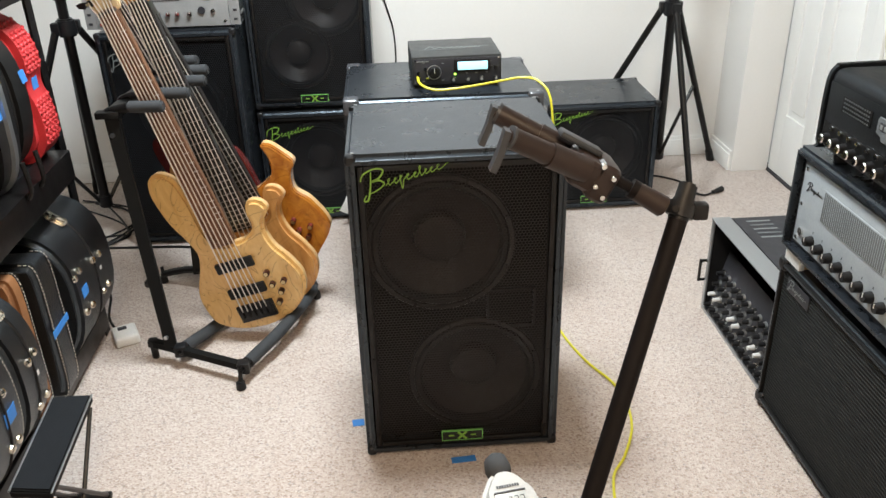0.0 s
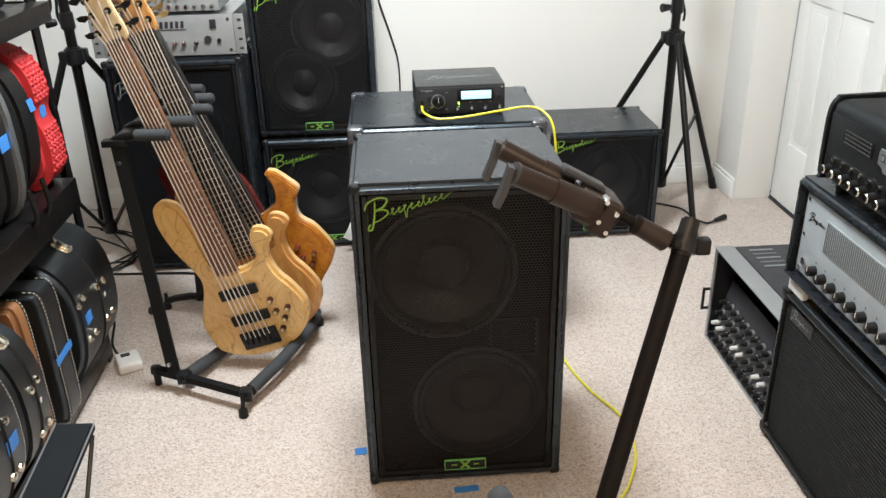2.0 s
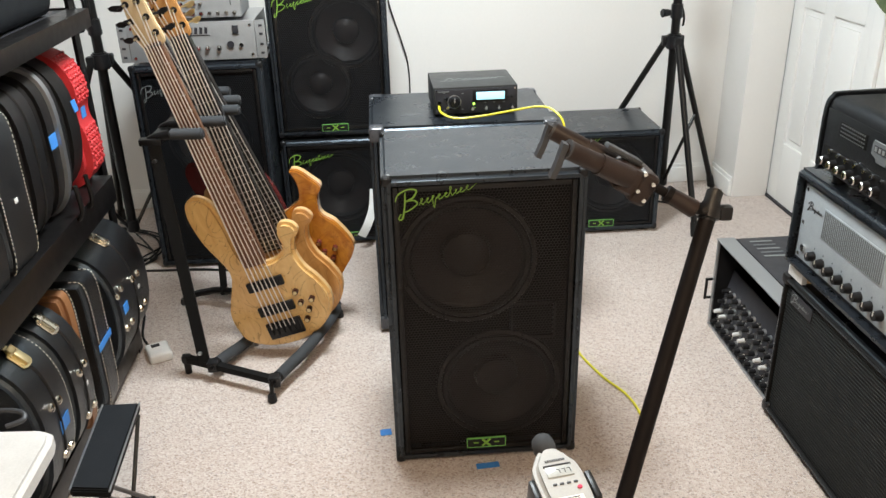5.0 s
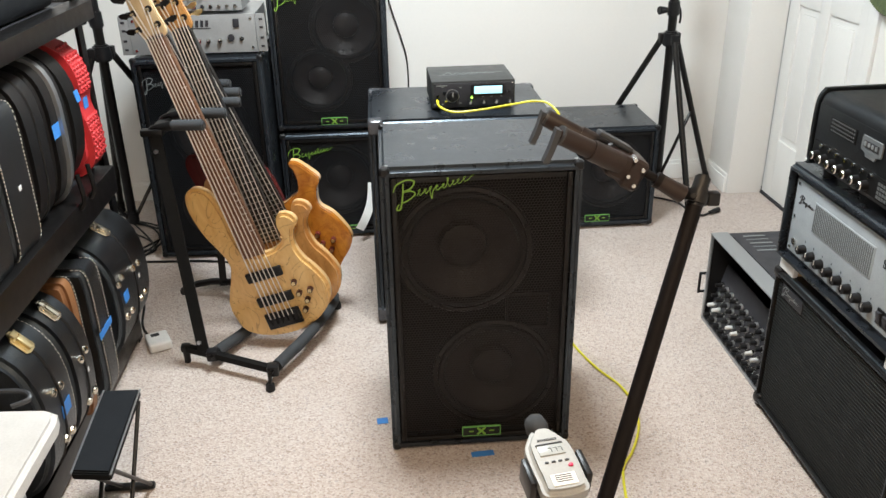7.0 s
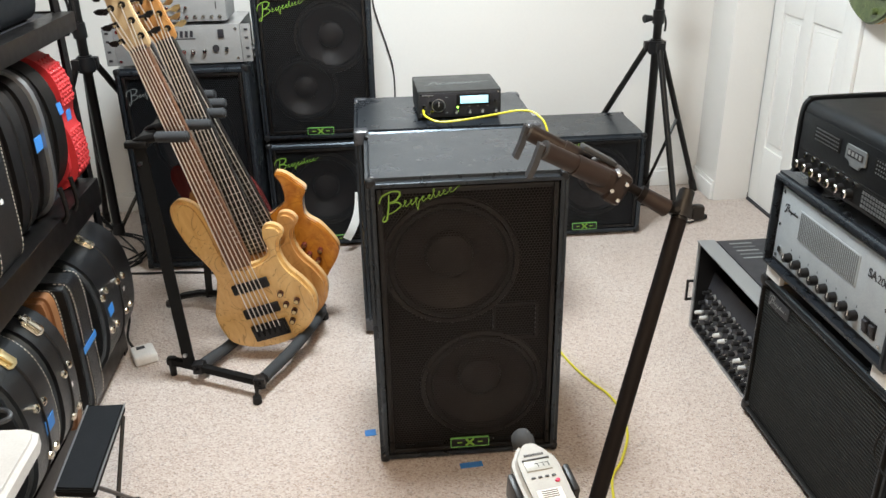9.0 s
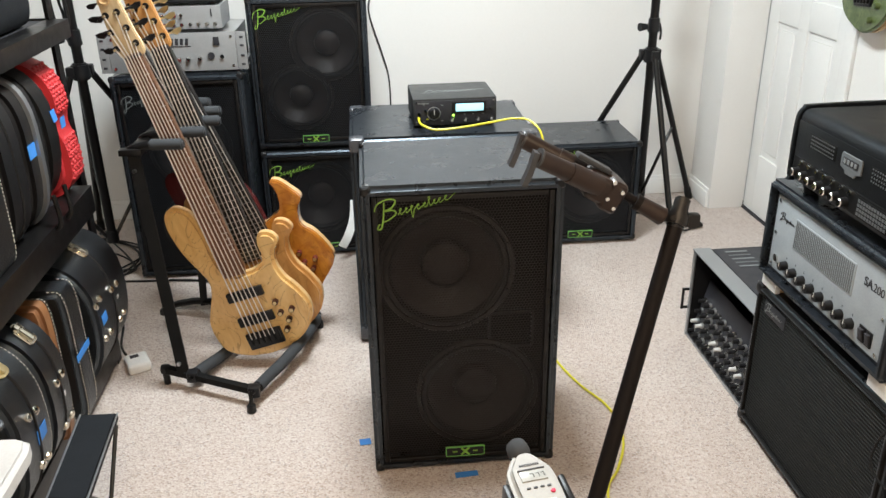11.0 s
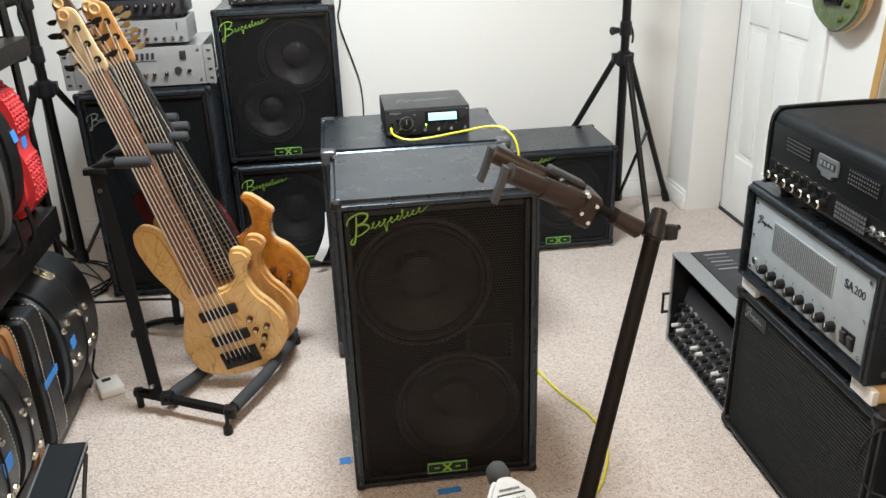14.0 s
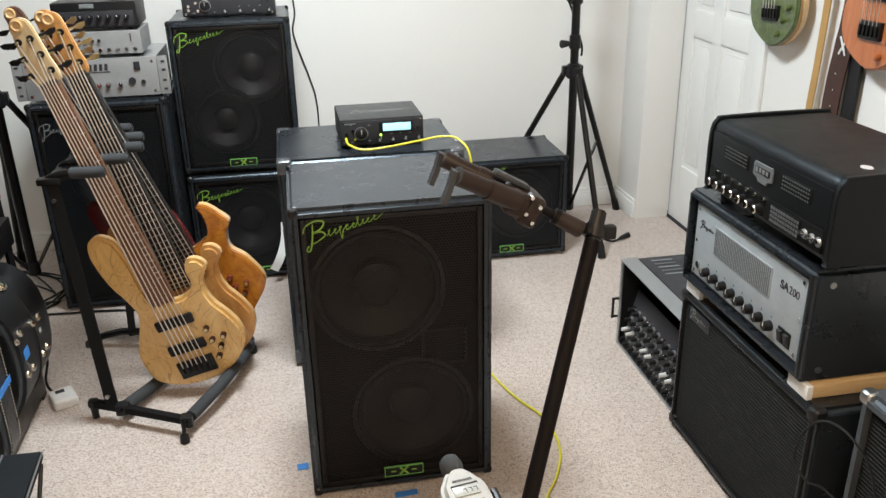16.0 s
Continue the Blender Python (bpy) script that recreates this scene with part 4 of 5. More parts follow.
def bass(m, outline, thick, body, back, board, head, label, frets, neck="ebony", strings=6, hardware="black", knobs="black", slim=1.0, controls=KNOBS, lined=False):
    """A solid-body bass; the origin is the bridge, the neck runs up z, the front faces -y."""
    g = thing("bass_guitar", m, label, "bass guitar", "basses in the rack")
    shape = spline(outline, 6, True)
    b = slab([(p.x, p.y) for p in shape], thick * 0.40, 0.010, 4, rims="front")
    part("body_top", b, body, g)
    b = slab([(p.x * 0.997, p.y * 0.997) for p in shape], thick * 0.60, 0.010, 3, rims="back")
    bk = part("body_back", b, back, g)
    bk.location.y = thick * 0.401
    nut, heel = 0.884, 0.213
    # neck and fretboard taper from the body to the nut
    def strip(w0, w1, z0, z1, y0, y1, bm=None):
        b = bmesh.new()
        v = [b.verts.new(q) for q in ((-w0, y0, z0), (w0, y0, z0), (w1, y0, z1), (-w1, y0, z1), (-w0 * 0.9, y1, z0), (w0 * 0.9, y1, z0), (w1 * 0.9, y1, z1), (-w1 * 0.9, y1, z1))]
        for f in ((0, 1, 2, 3), (7, 6, 5, 4), (0, 4, 5, 1), (1, 5, 6, 2), (2, 6, 7, 3), (3, 7, 4, 0)):
            b.faces.new([v[i] for i in f])
        bmesh.ops.bevel(b, geom=list(b.edges), offset=0.0015, segments=2, affect="EDGES")
        return join(bm, b)
    part("fretboard", strip(0.0385 * slim, 0.0265 * slim, heel, nut, -0.012, -0.004), board, g)
    part("neck", strip(0.0375 * slim, 0.0255 * slim, heel + 0.01, nut + 0.01, -0.0038, 0.02), neck, g)
    part("nut", box((0.054 * slim, 0.010, 0.006), (0, -0.010, nut + 0.003), 0.001), "dark_print", g)
    if frets:
        for i in range(1, 25):
            z = nut * (0.5 ** (i / 12))
            if z > heel + 0.004:
                w = slim * (0.0265 + 0.012 * (nut - z) / (nut - heel))
                part("fret", box((2 * w - 0.003, 0.0018, 0.0013), (0, -0.0126, z)), "fret", g, smooth=0)
    if lined:
        for i in range(1, 20):
            z = nut * (0.5 ** (i / 12))
            w = slim * (0.0265 + 0.012 * (nut - z) / (nut - heel))
            part("fret_line", box((0.016, 0.0012, 0.0022), (w - 0.0075, -0.0122, z)), "fret", g, smooth=0)
    hs = spline([(-0.0262, nut), (-0.040, nut + 0.030), (-0.0375, nut + 0.070), (-0.0345, nut + 0.110), (-0.031, nut + 0.140), (-0.030, nut + 0.158), (-0.016, nut + 0.174), (0.004, nut + 0.174), (0.019, nut + 0.163), (0.0245, nut + 0.145),
                 (0.027, nut + 0.110), (0.030, nut + 0.060), (0.034, nut + 0.028), (0.0262, nut)], 5, True)
    hd = part("headstock", slab([(p.x, p.y) for p in hs], 0.016, 0.003, 2), head, g, "maple headstock with scroll-shaped tip")
    hd.location.y = 0.001
    part("scroll", lathe([(0.015, 0), (0.0165, 0.003), (0.012, 0.005), (0.0085, 0.002), (0.004, 0.002), (0, 0.003)], 24, None, Matrix.Translation((-0.008, 0.0, nut + 0.158)) @ FRONT), "maple_plain", hd, "carved round scroll")
    half = strings // 2
    posts = []
    for i in range(strings):
        side = -1 if i < half else 1
        j = i if i < half else strings - 1 - i
        z = nut + 0.033 + j * 0.043
        x = (-0.034 + 0.0055 * j) if side < 0 else (0.021 - 0.006 * j)
        posts.append((x, z))
        part("tuner_post", rod((x, 0.001, z), (x, -0.018, z), 0.0048, n=12, bevel=0.001), "chrome", hd)
        part("tuner_ring", rod((x, 0.001, z), (x, -0.003, z), 0.0088, n=14), "steel_black", hd)
        part("post_tip", rod((x, -0.018, z), (x, -0.019, z), 0.003, n=10), "brass", hd)
        kx = side * 0.056 - 0.004
        part("tuner_key", slab([(kx - side * 0.010, z - 0.004), (kx + side * 0.002, z - 0.010), (kx + side * 0.016, z - 0.004), (kx + side * 0.020, z + 0.006), (kx + side * 0.006, z + 0.008), (kx - side * 0.010, z + 0.004)], 0.007, 0.002, 2), hardware, hd).location.y = 0.016
        part("tuner_shaft", rod((x, 0.014, z), (kx, 0.019, z), 0.003, n=8), hardware, hd)
    for i in range(strings):
        t = i / (strings - 1) - 0.5
        a, n_, p = Vector((t * 0.082 * slim, -0.0185, 0.0)), Vector((t * 0.046 * slim, -0.0165, nut + 0.003)), Vector((posts[i][0], -0.010, posts[i][1]))
        r = 0.0022 - 0.00014 * i
        part("string", sweep([a, n_, p], r, 6), "string", g)
    br = part("bridge", box((0.112, 0.010, 0.054), (0, -0.006, -0.012), 0.002), hardware, g, "black metal bridge with saddles")
    for i in range(strings):
        t = i / (strings - 1) - 0.5
        part("saddle", box((0.012, 0.010, 0.034), (t * 0.09, -0.014, -0.006), 0.0015), hardware, br)
    for z in (0.0594, 0.147):
        pk = part("pickup", box((0.114, 0.012, 0.0315), (0, -0.0065, z), 0.004, 3), "black", g, "black soapbar pickup")
        for i in range(strings):
            t = i / (strings - 1) - 0.5
            part("pole_cover", rod((t * 0.088, -0.0125, z), (t * 0.088, -0.0134, z), 0.0035, n=8), "steel_black", pk)
    if controls:
        for x, z in controls:
            k = part("knob", rod((x, 0.001, z), (x, -0.016, z), 0.0095, 0.0085, 18, 0.0015), knobs, g)
            part("knob_cap", rod((x, -0.016, z), (x, -0.0175, z), 0.006, n=12), "brass", k)
    part("strap_button", rod((0.0, thick * 0.5, -0.058), (0.0, thick * 0.5, -0.078), 0.006, 0.008, 12), "steel", g)
    return g


SINGLE = [(-0.150, 0.02), (-0.134, -0.030), (-0.075, -0.064), (0.0, -0.074), (0.062, -0.064), (0.109, -0.043), (0.154, 0.0), (0.171, 0.055), (0.155, 0.112), (0.129, 0.162), (0.121, 0.208), (0.131, 0.248), (0.154, 0.274), (0.149, 0.297),
          (0.130, 0.312), (0.106, 0.311), (0.092, 0.280), (0.091, 0.237), (0.066, 0.216), (0.030, 0.208), (-0.02, 0.215), (-0.040, 0.26), (-0.042, 0.35), (-0.052, 0.42), (-0.072, 0.450), (-0.098, 0.461), (-0.121, 0.451), (-0.133, 0.43),
          (-0.138, 0.39), (-0.128, 0.315), (-0.105, 0.25), (-0.094, 0.205), (-0.105, 0.165), (-0.134, 0.11), (-0.150, 0.07)]
HORNED = [(-0.12, -0.02), (-0.06, -0.06), (0.02, -0.065), (0.08, -0.035), (0.118, 0.004), (0.178, 0.056), (0.191, 0.096), (0.169, 0.172), (0.139, 0.220), (0.153, 0.272), (0.176, 0.302), (0.158, 0.340), (0.133, 0.376), (0.108, 0.384),
          (0.113, 0.342), (0.098, 0.290), (0.060, 0.272), (0.02, 0.262), (-0.04, 0.28), (-0.06, 0.36), (-0.09, 0.43), (-0.120, 0.41), (-0.122, 0.32), (-0.1, 0.22), (-0.12, 0.12), (-0.145, 0.05)]
ROUND = [(-0.12, -0.05), (0.0, -0.09), (0.10, -0.05), (0.115, 0.05), (0.10, 0.16), (0.10, 0.27), (0.085, 0.335), (0.04, 0.35), (0.0, 0.33), (-0.045, 0.38), (-0.075, 0.435), (-0.115, 0.455), (-0.145, 0.425), (-0.148, 0.35), (-0.14, 0.27), (-0.14, 0.17), (-0.15, 0.05)]
BRIDGE = Vector((-0.463, 2.4344, 0.1167))
STAND = pose(0, 0, 0, 1.0, -16.5, -5.9)


def racked(behind, right, up, roll):
    """A bass upright in the rack, leaning sideways on its pegs, so far behind the front one."""
    return Matrix.Translation(BRIDGE + STAND @ Vector((right, behind, up))) @ STAND @ pose(0, 0, 0, 0, roll)


bass(racked(0.0, 0, 0, -0.2), SINGLE, 0.042, "maple", "maple_plain", "tan_board", "maple_pale", "figured natural maple fretless six-string bass standing in a rack", False, "tan_board", knobs="knob_brown", slim=0.9, lined=True)
bass(racked(0.110, 0.013, -0.012, 1.1), SINGLE, 0.045, "honey", "maple_plain", "ebony", "honey", "honey-coloured six-string bass with dark fretboard in a rack", True, hardware="brass", slim=1.0, knobs="knob_brown")
bass(racked(0.22, 0.047, 0.0, -3.9), HORNED, 0.05, "amber", "maple_plain", "ebony", "honey", "glossy amber burl bass with long horn in a rack", True, hardware="brass", knobs="oxblood",
     controls=((0.095, 0.133), (0.135, 0.098), (0.097, 0.097), (0.116, 0.068), (0.095, 0.039)))
bass(racked(0.335, -0.055, 0.035, -5.0), ROUND, 0.045, "oxblood", "oxblood", "ebony", "rosewood", "glossy oxblood red bass at the rear of a rack", True)


def bass_rack():
    r = thing("guitar_rack", COPY.copy(), "black tubular multi-guitar rack with charcoal foam padding", "guitar rack")
    fl, fr, bl, br = Vector((-0.752, 2.372, 0.05)), Vector((-0.478, 2.226, 0.05)), Vector((-0.835, 2.83, 0.05)), Vector((-0.312, 2.665, 0.05))
    side, rear = (fr - fl).normalized(), (br - bl).normalized()
    part("front_bar", sweep([fl, fr + side * 0.015], 0.0105, flat=((0, 0, 1), 0.019)), "matte", r, "black square steel tube")
    part("rear_bar", sweep(spline([bl - Vector((0, 0, 0.02)), bl + rear * 0.06, bl + rear * 0.16 + Vector((0, 0, 0.012)), br], 6), 0.0125), "powder", r)
    part("end_cap", box((0.028, 0.026, 0.024), fl - side * 0.006, 0.007), "rubber", r)
    rails = ((fl + side * 0.095, Vector((-0.598, 2.475, 0.034)), Vector((-0.545, 2.60, 0.034)), bl + rear * 0.32), (fr, Vector((-0.394, 2.378, 0.062)), Vector((-0.335, 2.52, 0.07)), br))
    for p, k1, k2, q in rails:
        line = spline([p, p.lerp(k1, 0.4), k1, k2, q], 8)
        part("rail", sweep(line, 0.010), "powder", r)
        part("foam_sleeve", sweep(line[3:-3], 0.0175, 14), "foam", r, "charcoal foam sleeve")
        part("clamp", box((0.034, 0.034, 0.034), p, 0.006), "black", r)
        part("clamp_bolt", rod(p + Vector((0, -0.015, 0.004)), p + Vector((-0.004, -0.026, 0.006)), 0.006, n=10), "steel_black", r)
    for p in (fr + Vector((-0.008, -0.034, 0)), br, bl):
        f = part("foot", rod((p.x, p.y, 0.0), (p.x, p.y, 0.026), 0.014, 0.012, 12, 0.003), "rubber", r)
        part("foot_stem", rod((p.x, p.y, 0.024), (p.x, p.y + (0.02 if p.y < 2.3 else 0), 0.058), 0.006, n=10), "powder", f)
    p = fl - side * 0.006
    part("foot", rod((p.x, p.y, 0), (p.x, p.y, 0.04), 0.010, 0.011, 12), "rubber", r)
    back = STAND.to_3x3() @ Vector((0, 1, 0))
    base, top = fl + side * 0.062, Vector((-0.750, 2.402, 0.716))
    end = top + back * 0.50
    part("upright", sweep([base, base * 0.5 + top * 0.5, top], 0.016, flat=(Vector((0.2, -0.97, 0.0)).normalized(), 0.025)), "matte", r, "leaning black square upright")
    for t in (0.06, 0.93):
        q = base * (1 - t) + top * t
        part("bolt", rod(q, q + Vector((-0.005, -0.018, 0.0)), 0.006, n=10), "steel", r)
    knob_at = base * 0.70 + top * 0.30
    part("knob", rod(knob_at + Vector((-0.01, 0, 0)), knob_at + Vector((-0.026, 0.0, 0)), 0.012, n=10, bevel=0.003), "black", r)
    part("rear_upright", sweep([bl + rear * 0.13, end], 0.012, flat=(Vector((0.2, -0.97, 0.0)).normalized(), 0.024)), "powder", r)
    part("top_bar", sweep([top, end], 0.016, flat=((0, 0, 1), 0.024)), "powder", r)
    part("bracket", box((0.06, 0.03, 0.018), top + Vector((-0.004, -0.008, 0.006)), 0.004), "powder", r)
    for i, tip in enumerate((0.140, 0.172, 0.185, 0.160, 0.100)):
        root = top + back * (-0.004 + 0.11 * i) + Vector((0.0, 0, 0.020))
        a, e = root + Vector((0.050, -0.003, 0.003)), root + Vector((tip, -0.012, 0.004))
        pg = part("peg", sweep(spline([root + Vector((-0.020, 0.0, -0.022)), root + Vector((0.012, 0, 0)), e], 6), 0.0075), "powder", r)
        part("foam_sleeve", rod(a, e, 0.0155, 0.0155, 16, 0.004), "foam", pg, "charcoal foam peg sleeve")
        part("peg_socket", rod(root + Vector((0.012, 0, -0.004)), root + Vector((0.052, -0.002, 0.003)), 0.0125, 0.0135, 14, 0.003), "powder", pg)
    return r


bass_rack()

# ---- hanger stand in the foreground ----
TOP, LOW = Vector((0.2225, 1.002, 1.035)), Vector((0.106, 0.865, 0.752))
AX = (TOP - LOW).normalized()
st = thing("guitar_hanger_stand", COPY.copy(), "tilted black pole with a two-armed guitar hanger", "guitar stand")
ground = LOW - AX * ((LOW.z - 0.03) / AX.z)
part("pole", rod(ground, TOP - AX * 0.012, 0.0089, n=24), "brown_powder", st, "glossy black-brown steel pole")
part("pole_cap", rod(TOP - AX * 0.004, TOP + AX * 0.017, 0.0092, 0.0086, 20, 0.002), "rubber", st, "ribbed black pole cap")
cl = part("collar", rod(TOP - AX * 0.018, TOP + AX * 0.001, 0.0126, 0.0132, 22, 0.003), "black", st, "black clamp collar")
part("clamp_ear", box((0.014, 0.012, 0.016), TOP + Vector((0.014, -0.006, -0.008)), 0.003), "black", cl)
part("clamp_bolt", rod(TOP + Vector((-0.012, -0.016, 0.0)), TOP + Vector((-0.014, -0.020, 0.002)), 0.003, n=10), "steel_black", cl)
part("base", lathe([(0, 0.03), (0.05, 0.03), (0.13, 0.016), (0.14, 0.006), (0.138, 0.0), (0, 0.0)], 36, None, Matrix.Translation((ground.x, ground.y, 0))), "brown_powder", st)
neck0, neck1 = Vector((0.205, 1.0, 1.030)), Vector((0.160, 1.012, 1.056))
part("arm_neck", rod(neck0, neck0 * 0.35 + neck1 * 0.65, 0.0104, 0.0088, 16, 0.002), "brown_matte", st)
part("arm_ring", rod(neck0 * 0.42 + neck1 * 0.58, neck0 * 0.3 + neck1 * 0.7, 0.0092, n=16), "brown_powder", st)
part("arm_shaft", rod(neck0 * 0.35 + neck1 * 0.65, neck1 + (neck1 - neck0) * 0.15, 0.0052, n=12), "brown_powder", st)
ALONG = Vector((-0.86, 0.0, 0.50)).normalized()
hub = Vector((0.133, 1.012, 1.066))
turn = Matrix((Vector((-ALONG.x, 0, -ALONG.z)), Vector((0, 1, 0)), Vector((-ALONG.z * -1, 0, -ALONG.x)).normalized())).transposed().to_4x4()
hb = part("hanger_head", box((0.040, 0.046, 0.030), hub, 0.009, 3, turn=turn), "brown_matte", st, "moulded hanger head with four screws")
part("head_plate", box((0.022, 0.050, 0.037), hub + ALONG * -0.012, 0.008, 3, turn=turn), "brown_matte", hb)
part("slider", box((0.044, 0.016, 0.006), hub + ALONG * 0.016 + Vector((0.008, 0.006, 0.017)), 0.0025, 2, turn=turn), "grey_plastic", hb, "grey slider on the hanger head")
for x, z in ((0.141, 1.080), (0.150, 1.068), (0.134, 1.062), (0.141, 1.051)):
    part("screw", rod((x, 0.987, z), (x, 0.9805, z), 0.0027, 0.0022, 12, 0.0006), "chrome", hb)
for y, tip, z in ((1.050, 0.054, 1.112), (0.982, 0.056, 1.112)):
    end, root = Vector((tip, y, z)), Vector((0.112, 1.012 + (y - 1.012) * 0.62, 1.081))
    c = part("yoke_arm", rod(root * 0.95 + end * 0.05, end, 0.0102, 0.0098, 20, 0.003), "brown_matte", st, "round yoke arm")
    part("arm_block", rod(root + (root - end) * 0.35, root * 0.6 + end * 0.4, 0.0122, 0.0117, 14, 0.004), "brown_matte", c)
    part("end_ring", rod(end + (root - end) * 0.06, end + (root - end) * 0.02, 0.0107, n=20), "grey_plastic", c)
    stop = Vector((-0.013, 0.0, -0.030))
    part("flip_stop", sweep([end + Vector((0.0, 0, 0.006)), end + stop * 0.5, end + stop], lambda t: 0.0062, flat=(Vector((0.9, 0, -0.4)).normalized(), 0.006)), "grey_plastic", c, "grey flip-down stop")

# ---- sound level meter on its stand ----
mt = thing("sound_level_meter", pose(0.069, 0.992, 0.69, 9, 0, 9) @ Matrix.Diagonal((0.89, 0.69, 0.95, 1)), "pale sound level meter with foam windscreen", "sound meter")
shape = spline([(-0.012, 0.068), (-0.026, 0.045), (-0.034, 0.02), (-0.034, -0.05), (-0.028, -0.085), (0.028, -0.085), (0.034, -0.05), (0.034, 0.02), (0.026, 0.045), (0.012, 0.068)], 5, True)
b = slab([(p.x, p.y) for p in shape], 0.030, 0.008, 3)
bmesh.ops.rotate(b, verts=b.verts, matrix=Matrix.Rotation(radians(-90), 3, "X"))
part("body", b, "meter_white", mt).location.z = 0.0
part("windscreen", lathe([(0.010, 0), (0.0148, 0.007), (0.0172, 0.022), (0.0150, 0.040), (0.008, 0.049), (0, 0.051)], 24, None, Matrix.Translation((0, 0.062, -0.014)) @ Matrix.Rotation(radians(-90), 4, "X")), "foam", mt, "round charcoal foam windscreen")
dp = part("display", box((0.038, 0.024, 0.002), (0, 0.008, 0.0006), 0.0005), "lcd", mt, "grey liquid crystal display")
part("display_edge", box((0.040, 0.003, 0.003), (0, 0.0215, 0.001), 0.0005), "dark_print", dp)
bm = bmesh.new()
for x in (-0.002, 0.006, 0.0135):
    box((0.005, 0.001, 0.0004), (x, 0.011, 0.0018), bm=bm)
    box((0.001, 0.008, 0.0004), (x + 0.002, 0.006, 0.0018), bm=bm)
part("digits", bm, "dark_print", dp)
for i in range(4):
    part("button", box((0.006, 0.004, 0.002), (-0.014 + i * 0.010, -0.020, 0.0006), 0.001), "grey_plastic", mt)
part("red_button", lathe([(0.0038, 0), (0.0034, 0.002), (0, 0.0024)], 16, None, Matrix.Translation((0.018, -0.033, 0))), "red_dot", mt, "small red button")
lb = part("sticker", box((0.036, 0.026, 0.0012), (0.0, -0.062, 0.0006), 0.0003), "paper", mt, "white label with small bars")
for i in range(4):
    part("printed_bar", box((0.024, 0.0018, 0.0004), (0.0, -0.053 - i * 0.0045, 0.0014)), "dark_print", lb)
bm = bmesh.new()
for i in range(9):
    box((0.0024, 0.005, 0.0004), (-0.013 + i * 0.0033, 0.0335, 0.0008), bm=bm)
part("printed_mark", bm, "dark_print", mt)
for s in (-1, 1):
    part("holder_jaw", box((0.010, 0.062, 0.036), (s * 0.041, -0.025, -0.022), 0.004), "black", mt, "black clamp jaw")
part("holder", box((0.092, 0.06, 0.012), (0, -0.025, -0.038), 0.004), "black", mt)
part("stand_column", rod((0, -0.025, -0.042), (0, -0.025, -0.50), 0.010, n=16), "powder", mt)
for i in range(3):
    a = radians(90 + 120 * i)
    part("stand_leg", rod((0, -0.025, -0.46), (0.2 * math.cos(a), -0.025 + 0.2 * math.sin(a), -0.685), 0.008, n=12), "powder", mt)

# ---- speaker-stand tripods ----


def tripod(x, y, hub, top, feet, label, wires=True, spin=0.0):
    t = thing("tripod_stand", COPY.copy(), label, "tripod stand", "tripod stands")
    part("lower_tube", rod((x, y, 0.10), (x, y, hub + 0.35), 0.0175, n=20), "powder", t)
    part("upper_tube", rod((x, y, hub + 0.33), (x, y, top), 0.0145, n=20), "powder", t)
    c = part("collar", rod((x, y, hub - 0.03), (x, y, hub + 0.03), 0.034, 0.03, 20, 0.006), "black", t, "black sliding collar")
    part("collar_knob", rod((x - 0.03, y - 0.01, hub + 0.115), (x - 0.066, y - 0.02, hub + 0.115), 0.011, 0.018, 10, 0.003), "black", c)
    part("upper_clamp", rod((x, y, hub + 0.09), (x, y, hub + 0.15), 0.025, 0.023, 18, 0.004), "black", t)
    part("upper_clamp", rod((x, y, hub + 0.27), (x, y, hub + 0.36), 0.027, 0.022, 18, 0.004), "black", t)
    part("clamp_knob", rod((x - 0.02, y - 0.02, hub + 0.30), (x - 0.05, y - 0.05, hub + 0.30), 0.010, 0.017, 10, 0.003), "black", t)
    part("lower_collar", rod((x, y, 0.10), (x, y, 0.15), 0.024, n=18, bevel=0.004), "black", t)
    for fx, fy in feet:
        d = Vector((fx - x, fy - y, 0)).normalized()
        a, e = Vector((x, y, hub)) + d * 0.035, Vector((fx, fy, 0.022))
        lg = part("leg", rod(a, e, 0.0125, 0.0125, 14), "powder", t)
        part("leg_pivot", box((0.03, 0.03, 0.04), a, 0.006), "black", lg)
        part("rubber_foot", rod(e + (a - e).normalized() * 0.035, Vector((fx, fy, 0.0)) + d * 0.006, 0.0155, 0.017, 14), "rubber", lg)
        k = a * 0.52 + e * 0.48
        part("brace", rod((x + d.x * 0.02, y + d.y * 0.02, 0.125), k, 0.007, n=10), "powder", lg)
    if wires:
        pts = []
        for i in range(40):
            s = i / 39
            a = spin + s * 9.5
            pts.append((x + (0.030 + 0.009 * math.sin(s * 31)) * math.cos(a), y + (0.030 + 0.009 * math.sin(s * 31)) * math.sin(a), hub + 0.06 + s * (top - hub - 0.1)))
        part("cord", sweep(spline(pts, 3), 0.0048, 6), "rubber", t, "black cord wound round the pole")
    return t


tripod(1.058, 3.50, 0.715, 1.75, ((1.095, 3.165), (1.365, 3.70), (0.70, 3.70)), "black folding tripod speaker stand with wound cord")
tripod(-1.135, 3.28, 0.770, 1.75, ((-1.42, 3.05), (-0.80, 3.66), (-1.30, 3.66)), "black tripod speaker stand between shelf and cabinet", True, 2.0)
solid("instrument_cable", sweep(spline([(1.02, 3.62, 0.10), (1.0, 3.58, 0.006), (1.08, 3.53, 0.006), (1.15, 3.46, 0.006), (1.165, 3.36, 0.006), (1.20, 3.31, 0.006), (1.245, 3.325, 0.012)], 8), 0.0042), "rubber", "thin black cable lying on carpet", "cable", "", group="black cables")
